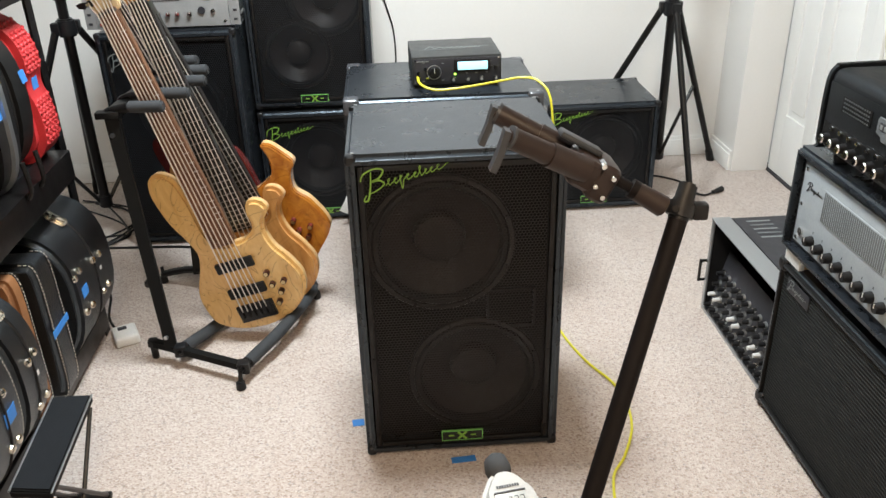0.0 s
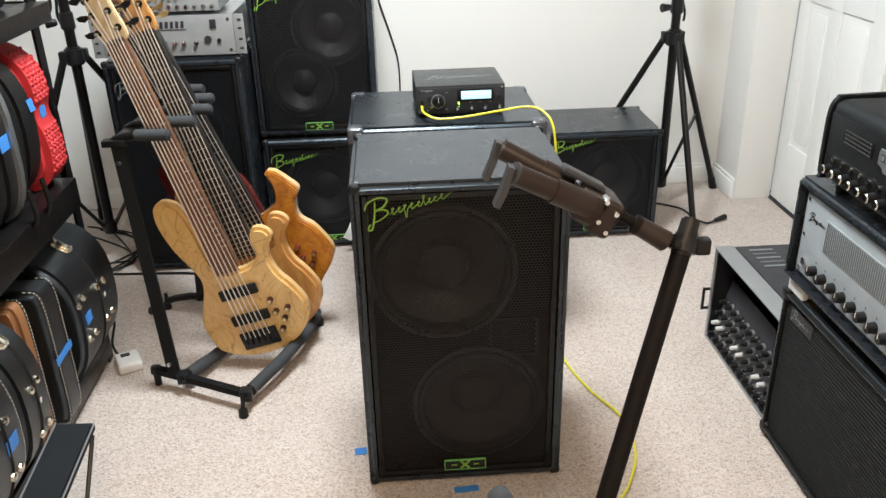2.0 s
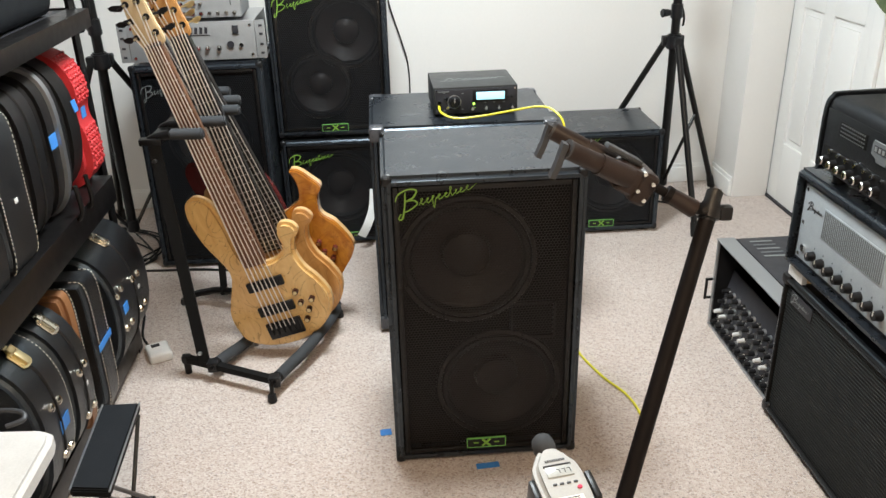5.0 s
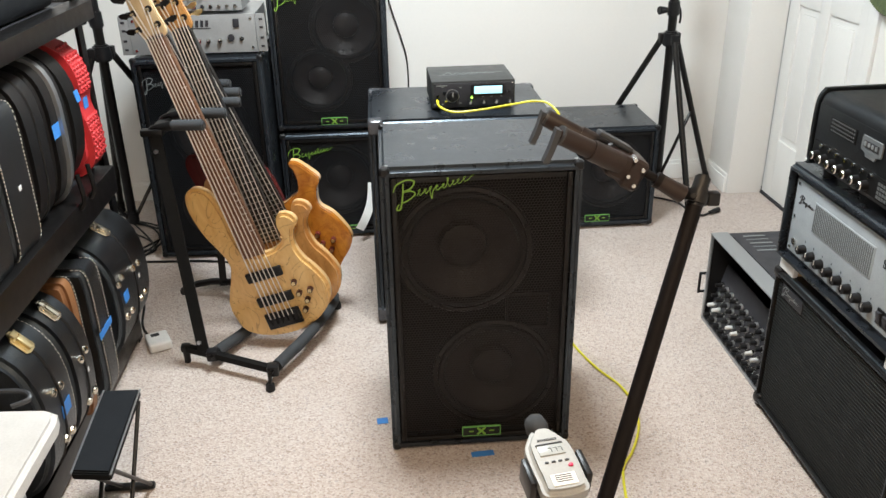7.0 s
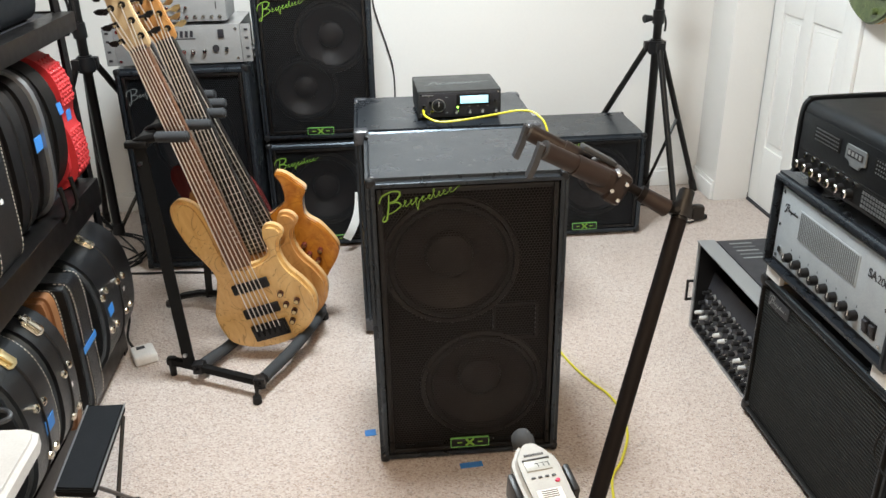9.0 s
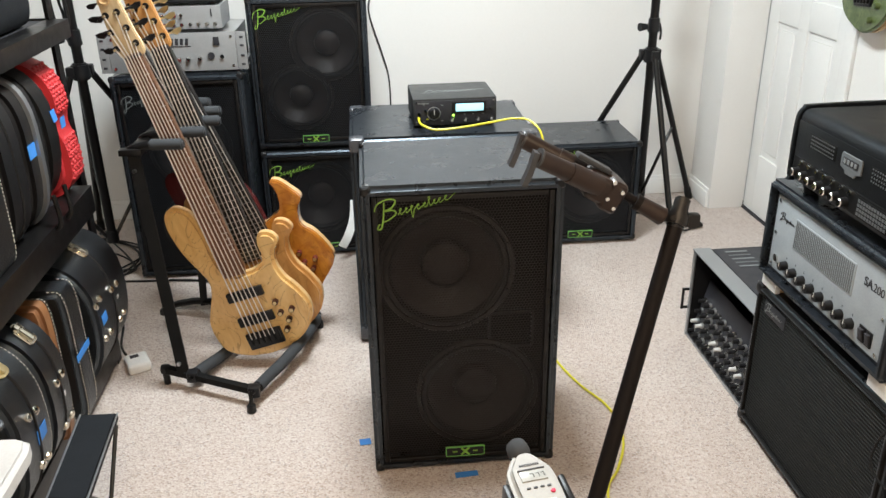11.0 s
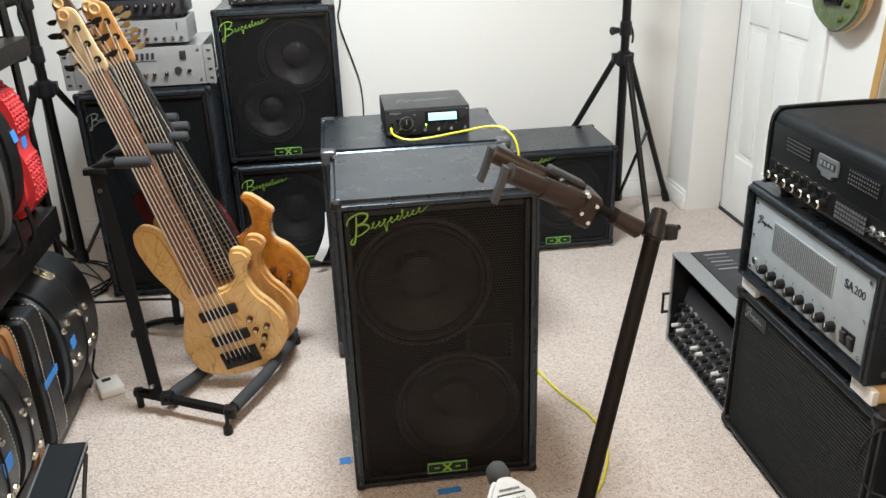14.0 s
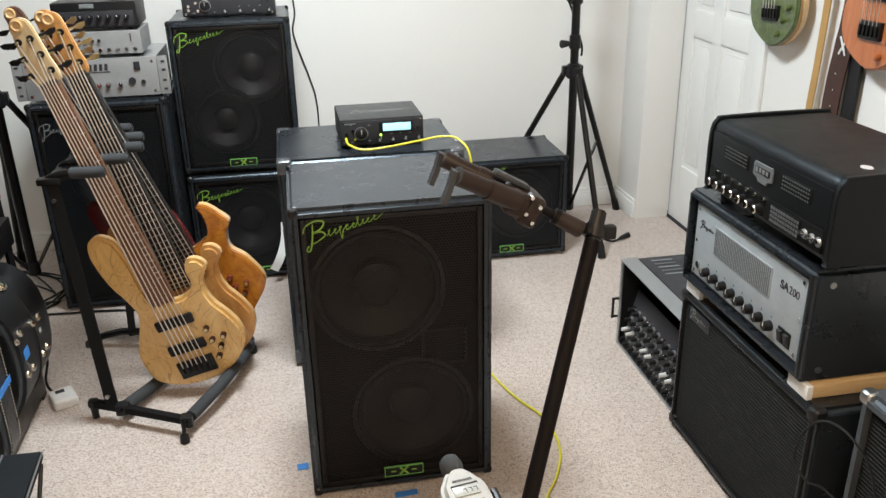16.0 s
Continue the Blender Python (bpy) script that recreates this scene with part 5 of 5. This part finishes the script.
solid("jack_plug", rod((1.235, 3.318, 0.013), (1.29, 3.350, 0.013), 0.0075, 0.012, 14, 0.003), "rubber", "black moulded cable plug on carpet", "plug", "")

# ---- steel shelving with instrument cases ----
SF, SB, S0, S1 = -0.935, -1.55, 0.55, 2.56
sf = thing("shelving_unit", COPY.copy(), "black steel shelving unit full of instrument cases", "shelving unit")
for x in (SF - 0.02, SB):
    for y in (S0, S1 - 0.02):
        bm = span(x - 0.002, x + 0.036 if x < -1.2 else x + 0.02, y, y + 0.003, 0, 1.85)
        span(x + 0.017, x + 0.020, y - 0.035, y + 0.003, 0, 1.85, bm=bm)
        po = part("post", bm, "powder", sf, "slotted black angle post")
        if x > -1.2 and y > 1:
            for i in range(34):
                part("slot", box((0.0008, 0.008, 0.016), (x + 0.0204, y - 0.014, 0.06 + i * 0.052), 0), "dark_print", po, smooth=0)
for z0, z1 in ((0.02, 0.085), (0.535, 0.612), (1.008, 1.056), (1.60, 1.66)):
    part("shelf_beam", span(SF - 0.018, SF + (0.004 if z0 < 0.1 else 0.040), S0, S1 - (0.10 if 0.5 < z0 < 0.6 else 0.025), z0, z1, 0.003), "powder", sf, "black steel shelf beam")
    part("shelf_beam", span(SB, SB + 0.02, S0, S1, z0, z1, 0.003), "powder", sf)
    part("end_beam", span(SB + 0.02, SF - 0.02, S1 - 0.02, S1 - 0.004, z0, z1, 0.003), "powder", sf)
    part("shelf_board", span(SB + 0.021, SF - 0.019, S0, S1 - 0.021, z1 - 0.02, z1 - 0.004), "dark_print", sf)


def d_end(front, back, z0, z1, round_=1.0):
    """Side outline of a case with a rounded end towards +x: x and z pairs."""
    h = z1 - z0
    zc = (z0 + z1) / 2
    pts = [(back, z0), (front - h * 0.42 * round_, z0)]
    n = 16
    for i in range(1, n):
        a = -math.pi / 2 + math.pi * i / n
        c, s = math.cos(a), math.sin(a)
        e = 0.36 if round_ < 0.4 else 0.62 if round_ < 0.8 else 0.82
        pts.append((front - h * 0.42 * round_ + h * 0.42 * round_ * abs(c) ** e, zc + h / 2 * math.copysign(abs(s) ** e, s)))
    return pts + [(front - h * 0.42 * round_, z1), (back, z1)]


def gig_case(y0, y1, z0, z1, front, mat, label, round_=1.0, lean=0.0, seam=True, studs=(), latch=None, tape=None, stitch=False, rim=None, category="instrument case", latchmat="nickel"):
    c = thing("instrument_case", Matrix.Translation((0, y0, z0)) @ pose(0, 0, 0, lean), label, category, "cases on the shelves")
    h, w = z1 - z0, y1 - y0
    part("shell", slab(d_end(front, SB + 0.06, 0, h, round_), w, min(0.016, w * 0.22), 3), mat, c)
    out = d_end(front, SB + 0.06, 0, h, round_)
    edge = [Vector((p[0], 0, p[1])) for p in out[1:-1]]

    def on_rim(z, y, lift=0.0):
        """A point of the rounded end at height z."""
        k = min(range(len(edge) - 1), key=lambda i: abs((edge[i].z + edge[i + 1].z) / 2 - z))
        a, b_ = edge[k], edge[k + 1]
        t = 0 if abs(b_.z - a.z) < 1e-5 else min(1, max(0, (z - a.z) / (b_.z - a.z)))
        d = (b_ - a).normalized()
        nrm = Vector((d.z, 0, -d.x))
        return a.lerp(b_, t) + Vector((0, y, 0)) + nrm * lift, nrm
    if seam:
        part("valance", sweep([p + Vector((0, w * 0.52, 0)) for p in edge], 0.0045, 6), rim or "rubber", c, "raised seam band")
    if rim:
        part("rim_band", sweep([p + Vector((0, w * 0.52, 0)) for p in edge], 0.009, flat=((0, 1, 0), 0.02)), rim, c)
    if stitch:
        for yy in stitch:
            b = None
            for i in range(len(edge) - 1):
                n = max(1, int((edge[i + 1] - edge[i]).length / 0.009))
                for j in range(n):
                    p = edge[i].lerp(edge[i + 1], (j + 0.2) / n) + Vector((0, w * yy, 0))
                    q = edge[i].lerp(edge[i + 1], (j + 0.75) / n) + Vector((0, w * yy, 0))
                    b = sweep([p, q], 0.0012, 4, bm=b)
            st_ = part("stitching", b, "stitch", c, "white saddle stitching")
            st_["kind"] = "stuff"
    for z, y in studs:
        p, nrm = on_rim(z, y * w)
        part("stud", lathe([(0.0115, 0), (0.0105, 0.005), (0.006, 0.0085), (0, 0.0095)], 14, None, Matrix.Translation(p) @ nrm.to_track_quat("Z", "Y").to_matrix().to_4x4()), "nickel", c, "domed metal stud")
    if latch is not None:
        p, nrm = on_rim(latch[0], latch[1] * w)
        q = Matrix.Translation(p) @ nrm.to_track_quat("Z", "Y").to_matrix().to_4x4()
        la = part("latch", slab([(-0.021, -0.026), (-0.021, 0.016), (-0.012, 0.022), (-0.008, 0.032), (0.008, 0.032), (0.012, 0.022), (0.021, 0.016), (0.021, -0.026), (0.010, -0.032), (-0.010, -0.032)], 0.004, 0.0012, 1), latchmat, c, "metal draw latch")
        la.matrix_local = q @ Matrix.Rotation(radians(-90), 4, "X") @ Matrix.Translation((0, -0.0045, 0))
        part("latch_lever", box((0.020, 0.008, 0.036), (0, -0.004, -0.008), 0.003, 2), latchmat, la)
        for u in (-0.015, 0.015):
            part("rivet", rod((u, 0, -0.018), (u, -0.0025, -0.018), 0.0028, n=8), latchmat, la)
            part("rivet", rod((u, 0, 0.010), (u, -0.0025, 0.010), 0.0028, n=8), latchmat, la)
        part("latch_hook", box((0.024, 0.008, 0.014), (0, -0.003, 0.020), 0.002, 2), latchmat, la)
    if tape is not None:
        for z, y, tw, thh in tape:
            p, nrm = on_rim(z, y * w, 0.0012)
            if tw < 0.02:
                part("size_sticker", box((tw, thh, 0.0012), (0, 0, 0), 0, turn=Matrix.Translation(p) @ nrm.to_track_quat("Z", "Y").to_matrix().to_4x4()), "paper", c, "tiny white sticker")
                continue
            part("tape_label", box((tw, thh, 0.0012), (0, 0, 0), 0, turn=Matrix.Translation(p) @ nrm.to_track_quat("Z", "Y").to_matrix().to_4x4()), "tape", c, "strip of blue masking tape")
    return c


FLOORZ = 0.0815
gig_case(2.215, 2.515, FLOORZ, 0.475, -0.865, "vinyl", "black vinyl instrument case with domed studs and a latch", 0.9, 0, True,
         ((0.243, 0.66), (0.248, 0.50), (0.267, 0.18), (0.262, 0.06), (0.137, 0.74), (0.137, 0.60), (0.15, 0.27), (0.154, 0.12)), (0.375, 0.48), ((0.208, 0.18, 0.040, 0.028), (0.205, 0.63, 0.014, 0.010)))
gig_case(2.082, 2.172, FLOORZ, 0.462, -0.885, "vinyl", "square black instrument case with white saddle stitching", 0.28, 0, False, (), None, ((0.19, 0.5, 0.10, 0.020),), (0.08, 0.92))
gig_case(1.992, 2.046, FLOORZ, 0.470, -0.905, "case_tan", "slim tan brown instrument case with metal hardware", 0.25, 0, False, (), None, None, (0.9,))
gig_case(1.845, 1.984, FLOORZ, 0.480, -0.870, "vinyl", "black vinyl instrument case with nickel latch and studs", 0.9, 0, True, ((0.240, 0.65), (0.235, 0.39), (0.110, 0.80), (0.106, 0.50)), (0.365, 0.45), ((0.188, 0.58, 0.016, 0.012),), False, None, "instrument case", "nickel")
gig_case(1.665, 1.838, FLOORZ, 0.490, -0.870, "vinyl", "black grained instrument case with brass latch and stitched rim", 0.9, 0, True, ((0.25, 0.60), (0.257, 0.37), (0.113, 0.72), (0.117, 0.51)), (0.375, 0.5), ((0.190, 0.62, 0.05, 0.034),), (0.90,), None, "instrument case", "brass")
gig_case(1.46, 1.64, FLOORZ, 0.41, -0.945, "vinyl", "black vinyl instrument case at the shelf's end", 0.9)
MIDZ = 0.6085


def red_case(y0, y1, z0, h):
    """A moulded case whose rounded front has a plain waist between two fields of raised bumps."""
    c = thing("instrument_case", Matrix.Translation((0, y0, z0)), "bright red moulded case with bumpy surface", "instrument case", "cases on the shelves")
    w = y1 - y0
    edge = spline([(-1.05, 0.0), (-0.955, 0.004), (-0.912, 0.045), (-0.905, 0.10), (-0.911, 0.150), (-0.919, 0.175), (-0.922, 0.198), (-0.918, 0.222), (-0.914, 0.238), (-0.918, 0.285), (-0.940, 0.330), (-0.985, 0.362), (-1.06, h)], 5)
    part("shell", slab([(SB + 0.06, 0.0)] + [(p.x, p.y) for p in edge] + [(SB + 0.06, h)], w, 0.024, 4), "red_case", c)
    bm = None
    for field in ((0.052, 0.158), (0.232, 0.345)):
        for i in range(12):
            z = field[0] + (field[1] - field[0]) * i / 11
            k = min(range(len(edge) - 1), key=lambda n: abs(edge[n].y - z))
            d = (edge[k + 1] - edge[k]).normalized()
            t = Matrix.Rotation(math.atan2(d.x, d.y), 4, "Y")
            for col in range(4):
                y = w * (0.22 + 0.165 * col + (0.085 if i % 2 else 0.0))
                bm = box((0.012, w * 0.13, 0.0095), (edge[k].x - 0.0024, y, z), 0.003, 1, bm=bm, turn=t @ Matrix.Rotation(radians(18 if i % 2 else -18), 4, "X"))
    part("bump_field", bm, "red_case", c, "staggered raised bumps")["kind"] = "stuff"
    part("tape_label", box((0.0014, 0.034, 0.030), (-0.9205, w * 0.50, 0.198)), "tape", c, "strip of blue masking tape")
    return c


red_case(2.347, 2.478, MIDZ, 0.378)
gig_case(2.242, 2.340, MIDZ, 0.985, -0.905, "rubber", "smooth black moulded instrument case", 0.9, 0, False, (), None, ((0.235, 0.8, 0.03, 0.03),), False, None)
gig_case(2.105, 2.238, MIDZ, 0.975, -0.905, "black", "black moulded case with pale grey rim band", 0.75, 0, False, (), None, ((0.20, 0.25, 0.045, 0.034),), False, "alu")
gig_case(1.965, 2.095, MIDZ, 0.970, -0.905, "black", "plain black moulded instrument case", 0.7, 0, True)
gig_case(1.81, 1.955, MIDZ, 0.935, -0.905, "vinyl", "square black instrument case with white stitched edges", 0.28, 0, False, (), None, ((0.15, 0.5, 0.014, 0.010),), (0.08, 0.92))
gig_case(1.64, 1.80, MIDZ, 0.935, -0.905, "vinyl", "square black instrument case with metal corners", 0.28, 0, False, (), None, None, (0.1,))
for y in (2.155, 2.235):
    solid("shelf_hook", sweep(spline([(SF + 0.042, y, 0.60), (SF + 0.055, y, 0.625), (SF + 0.050, y, 0.69)], 5), 0.006, 8), "powder", "black bent steel retaining hook on a shelf", "hook", "", group="shelf hooks")
gig_case(1.75, 2.45, 1.0525, 1.22, -0.95, "tolex_dull", "dark padded bag lying on the upper shelf", 0.7, 0, False, (), None, None, False, None, "bag")
bm = bmesh.new()
sweep(spline([(-0.945, 2.535, 1.30), (-0.915, 2.575, 1.12), (-0.91, 2.58, 1.04), (-0.925, 2.57, 1.015), (-0.945, 2.57, 1.06), (-0.95, 2.575, 1.3)], 6), 0.004, 6, bm=bm)
solid("instrument_cable", bm, "rubber", "black cable looped over a shelf post", "cable", "", group="black cables")

# ---- loose things ----
ad = thing("power_adapter", pose(-0.868, 2.478, 0, 0, 0, 25), "white power adapter on carpet beside the shelving", "power adapter")
part("body", box((0.07, 0.085, 0.032), (0, 0, 0.016), 0.010, 4), "paper", ad)
part("socket", box((0.026, 0.018, 0.002), (-0.005, 0.018, 0.0325), 0.0005), "dark_print", ad)
part("cord", sweep(spline([(-0.02, 0.04, 0.02), (-0.03, 0.07, 0.05), (-0.01, 0.10, 0.10), (-0.02, 0.07, 0.13), (-0.04, 0.05, 0.10)], 6), 0.004, 6), "rubber", ad)
fs = thing("foot_rest", COPY.copy(), "black folding guitar foot rest standing on carpet", "foot rest")
quad = ((-0.794, 1.556), (-0.712, 1.545), (-0.729, 1.850), (-0.814, 1.852))
b = bmesh.new()
v = [b.verts.new((x, y, z)) for z in (0.238, 0.256) for x, y in quad]
for f in ((3, 2, 1, 0), (4, 5, 6, 7), (0, 1, 5, 4), (1, 2, 6, 5), (2, 3, 7, 6), (3, 0, 4, 7)):
    b.faces.new([v[i] for i in f])
bmesh.ops.bevel(b, geom=list(b.edges), offset=0.003, segments=2, affect="EDGES")
part("platform", b, "matte", fs)
cx, cy = sum(q[0] for q in quad) / 4, sum(q[1] for q in quad) / 4
b = bmesh.new()
v = [b.verts.new((cx + (x - cx) * 0.9, cy + (y - cy) * 0.955, z)) for z in (0.2562, 0.2595) for x, y in quad]
for f in ((3, 2, 1, 0), (4, 5, 6, 7), (0, 1, 5, 4), (1, 2, 6, 5), (2, 3, 7, 6), (3, 0, 4, 7)):
    b.faces.new([v[i] for i in f])
part("tread", b, "tolex_dull", fs, "black rubber tread")
for i, j in ((0, 3), (1, 2)):
    a, e = Vector((*quad[i], 0.256)), Vector((*quad[j], 0.256))
    part("edge_strip", sweep([a, e], 0.0022, 6), "alu", fs, "thin pale metal edge")
for x in (-0.795, -0.725):
    part("scissor_leg", rod((x, 1.585, 0.236), (x - 0.004, 1.80, 0.012), 0.005, n=8), "powder", fs)
    part("scissor_leg", rod((x - 0.006, 1.83, 0.236), (x - 0.006, 1.60, 0.012), 0.005, n=8), "powder", fs)
part("foot_bar", rod((-0.84, 1.80, 0.011), (-0.722, 1.80, 0.011), 0.0095, n=12, bevel=0.002), "rubber", fs)
part("foot_bar", rod((-0.84, 1.60, 0.011), (-0.715, 1.60, 0.011), 0.0095, n=12, bevel=0.002), "rubber", fs)

tb = thing("folding_table", COPY.copy(), "narrow white plastic folding table with rounded corners", "table")
o = [(-0.92, 0.55), (-0.66, 0.55), (-0.645, 0.565), (-0.642, 1.235), (-0.648, 1.258), (-0.665, 1.268), (-0.92, 1.285)]
b = slab(o, 0.034, 0.008, 3)
bmesh.ops.rotate(b, verts=b.verts, matrix=Matrix.Rotation(radians(-90), 3, "X"))
part("tabletop", b, "white_plastic", tb, "white moulded plastic top").location.z = 0.615
for y in (0.65, 1.17):
    lg = part("leg", rod((-0.695, y, 0.58), (-0.672, y, 0.0), 0.011, n=14), "alu", tb)
    part("leg", rod((-0.88, y, 0.58), (-0.90, y, 0.0), 0.011, n=14), "alu", tb)
solid("wire_handle", sweep(spline([(-0.90, 1.30, 0.62), (-0.76, 1.305, 0.625), (-0.71, 1.30, 0.625), (-0.697, 1.283, 0.622), (-0.72, 1.272, 0.618)], 6), 0.0042, 8), "grey_plastic", "grey metal loop at the table's edge", "handle", "")
for x, y, w, d, a in ((-0.166, 2.014, 0.03, 0.025, 5), (0.088, 1.851, 0.058, 0.019, 4)):
    solid("tape_mark", box((w, d, 0.002), (0, 0, 0.0015)), "tape", "strip of blue masking tape stuck on carpet", "tape", "", pose(x, y, 0, 0, 0, a), "tape marks")
tg = bmesh.new()
sweep(spline([(-0.182, 3.256, 0.235), (-0.190, 3.232, 0.165), (-0.215, 3.200, 0.105), (-0.240, 3.195, 0.062)], 6), 0.017, flat=(Vector((0.2, -1, 0.1)).normalized(), 0.001), bm=tg)
solid("paper_tag", tg, "paper", "curled white paper tag hanging beside a cabinet", "paper tag", "")
bm = sweep(spline([(-0.09, 3.782, 1.75), (-0.095, 3.782, 1.2), (-0.072, 3.778, 0.98), (-0.085, 3.778, 0.88), (-0.035, 3.778, 0.70), (-0.012, 3.778, 0.60), (-0.010, 3.778, 0.45), (-0.03, 3.775, 0.2), (-0.03, 3.77, 0.02)], 8), 0.0035, 6)
solid("wall_cord", bm, "rubber", "thin black cord hanging down the wall", "cord", "", group="black cables")
bm = sweep(spline([(-0.60, 3.42, 1.10), (-0.52, 3.55, 1.16), (-0.50, 3.68, 1.08), (-0.485, 3.70, 0.98), (-0.50, 3.72, 0.82)], 8), 0.0028, 6)
solid("wall_cord", bm, "grey_plastic", "thin grey cord behind an amplifier", "cord", "", group="black cables")
rnd = random.Random(4)
for i in range(5):
    p = [(-1.30 + rnd.uniform(-0.05, 0.05), 3.50 + i * 0.03, 0.005 + i * 0.003), (-1.12, 3.40 + rnd.uniform(-0.08, 0.08), 0.005 + i * 0.003), (-1.045 + rnd.uniform(-0.02, 0.02), 3.28 + rnd.uniform(-0.1, 0.1), 0.005 + i * 0.003),
         (-1.10 + rnd.uniform(-0.05, 0.02), 3.14 + rnd.uniform(-0.03, 0.06), 0.005 + i * 0.003), (-1.25, 3.15 + rnd.uniform(-0.1, 0.1), 0.005 + i * 0.003)]
    solid("instrument_cable", sweep(spline(p, 8), 0.0038, 6), "rubber", "black cable loop lying on carpet", "cable", "", group="black cables")
solid("instrument_cable", sweep(spline([(-1.12, 3.11, 0.006), (-1.0, 3.10, 0.006), (-0.85, 3.09, 0.006), (-0.70, 3.06, 0.006), (-0.60, 3.05, 0.006)], 6), 0.0042, 6), "rubber", "black cable running in front of a cabinet", "cable", "", group="black cables")

# ---- instruments and straps hung on the door wall ----
WALLX = RIGHT
FACEIN = pose(0, 0, 0, 0, 0, -90)


def wall_bass(y, z, mat, back, label, tilt):
    g = thing("bass_guitar", Matrix.Translation((WALLX - 0.075, y, z)) @ FACEIN @ pose(0, 0, 0, 0, tilt), label, "bass guitar", "basses on the wall")
    o = spline([(-0.02, -0.125), (0.06, -0.115), (0.125, -0.06), (0.14, 0.02), (0.115, 0.10), (0.12, 0.18), (0.15, 0.27), (0.12, 0.30), (0.07, 0.22), (0.0, 0.19), (-0.06, 0.22), (-0.1, 0.34), (-0.14, 0.33), (-0.12, 0.16), (-0.115, 0.10), (-0.145, 0.02), (-0.12, -0.07)], 6, True)
    part("body_top", slab([(p.x, p.y) for p in o], 0.016, 0.006, 3), mat, g)
    part("body_back", slab([(p.x, p.y) for p in o], 0.030, 0.008, 3), back, g).location.y = 0.0165
    part("fretboard", span(-0.035, 0.035, -0.012, -0.002, 0.24, 0.80, 0.002), "ebony", g)
    part("neck", span(-0.033, 0.033, -0.0018, 0.02, 0.20, 0.82, 0.003), "maple_plain", g)
    part("headstock", span(-0.045, 0.045, 0.0, 0.016, 0.823, 1.0, 0.004), "maple_plain", g)
    br = part("bridge", span(-0.045, 0.045, -0.012, 0.001, -0.045, 0.005, 0.002), "black", g)
    part("pickup", span(-0.048, 0.048, -0.010, 0.001, 0.06, 0.095, 0.004), "black", g)
    for i in range(5):
        x = -0.034 + i * 0.017
        part("string", sweep([(x, -0.016, -0.03), (x * 0.6, -0.016, 0.82)], 0.0013, 6), "string", g)
        part("saddle", box((0.010, 0.008, 0.03), (x, -0.014, -0.02), 0.001), "steel_black", br)
    for x, z in ((0.09, 0.055), (0.098, 0.0), (0.075, -0.04), (0.045, -0.085)):
        part("knob", rod((x, 0.0, z), (x, -0.018, z), 0.011, 0.010, 16, 0.002), mat, g, "matching wooden knob")
    hk = part("wall_hanger", span(-0.02, 0.02, 0.017, 0.076, 0.84, 0.88, 0.004), "black", g)
    return g


wall_bass(2.775, 1.035, "green_wood", "pine", "green stained wooden bass hanging on the wall", -4)
wall_bass(2.265, 1.045, "orange_wood", "orange_wood", "reddish orange wooden bass hanging on the wall", 0)
solid("leather_strap", sweep(spline([(WALLX - 0.035, 2.535, 1.6), (WALLX - 0.035, 2.54, 1.15), (WALLX - 0.032, 2.548, 0.98), (WALLX - 0.03, 2.555, 0.86), (WALLX - 0.03, 2.562, 0.74), (WALLX - 0.028, 2.565, 0.62)], 6), 0.016, flat=((1, 0, 0), 0.004)), "tan_leather", "tan leather strap hanging on the wall", "strap", "", group="straps")
sp = thing("leather_strap", COPY.copy(), "dark brown leather strap with white crossed lacing", "strap", "straps")
part("band", sweep(spline([(WALLX - 0.03, 2.415, 1.6), (WALLX - 0.03, 2.425, 1.1), (WALLX - 0.03, 2.44, 0.95), (WALLX - 0.03, 2.455, 0.82), (WALLX - 0.03, 2.46, 0.60)], 6), 0.040, flat=((1, 0, 0), 0.005)), "brown_leather", sp)
for z in (0.955, 1.07, 1.19):
    for s in (-1, 1):
        part("lacing", box((0.003, 0.062, 0.007), (WALLX - 0.0345 - 0.0008 * s, 2.437 - (z - 0.955) * 0.1, z), 0.001, turn=Matrix.Rotation(radians(58 * s), 4, "X")), "paper", sp, "white cross lacing")
for z in (0.87, 0.82, 0.77):
    part("eyelet", rod((WALLX - 0.032, 2.45, z), (WALLX - 0.036, 2.45, z), 0.003, n=10), "chrome", sp)
solid("leather_strap", sweep(spline([(WALLX - 0.018, 2.37, 1.6), (WALLX - 0.018, 2.38, 1.0), (WALLX - 0.018, 2.39, 0.60)], 6), 0.026, flat=((1, 0, 0), 0.012)), "black", "black padded strap hanging on the wall", "strap", "", group="straps")
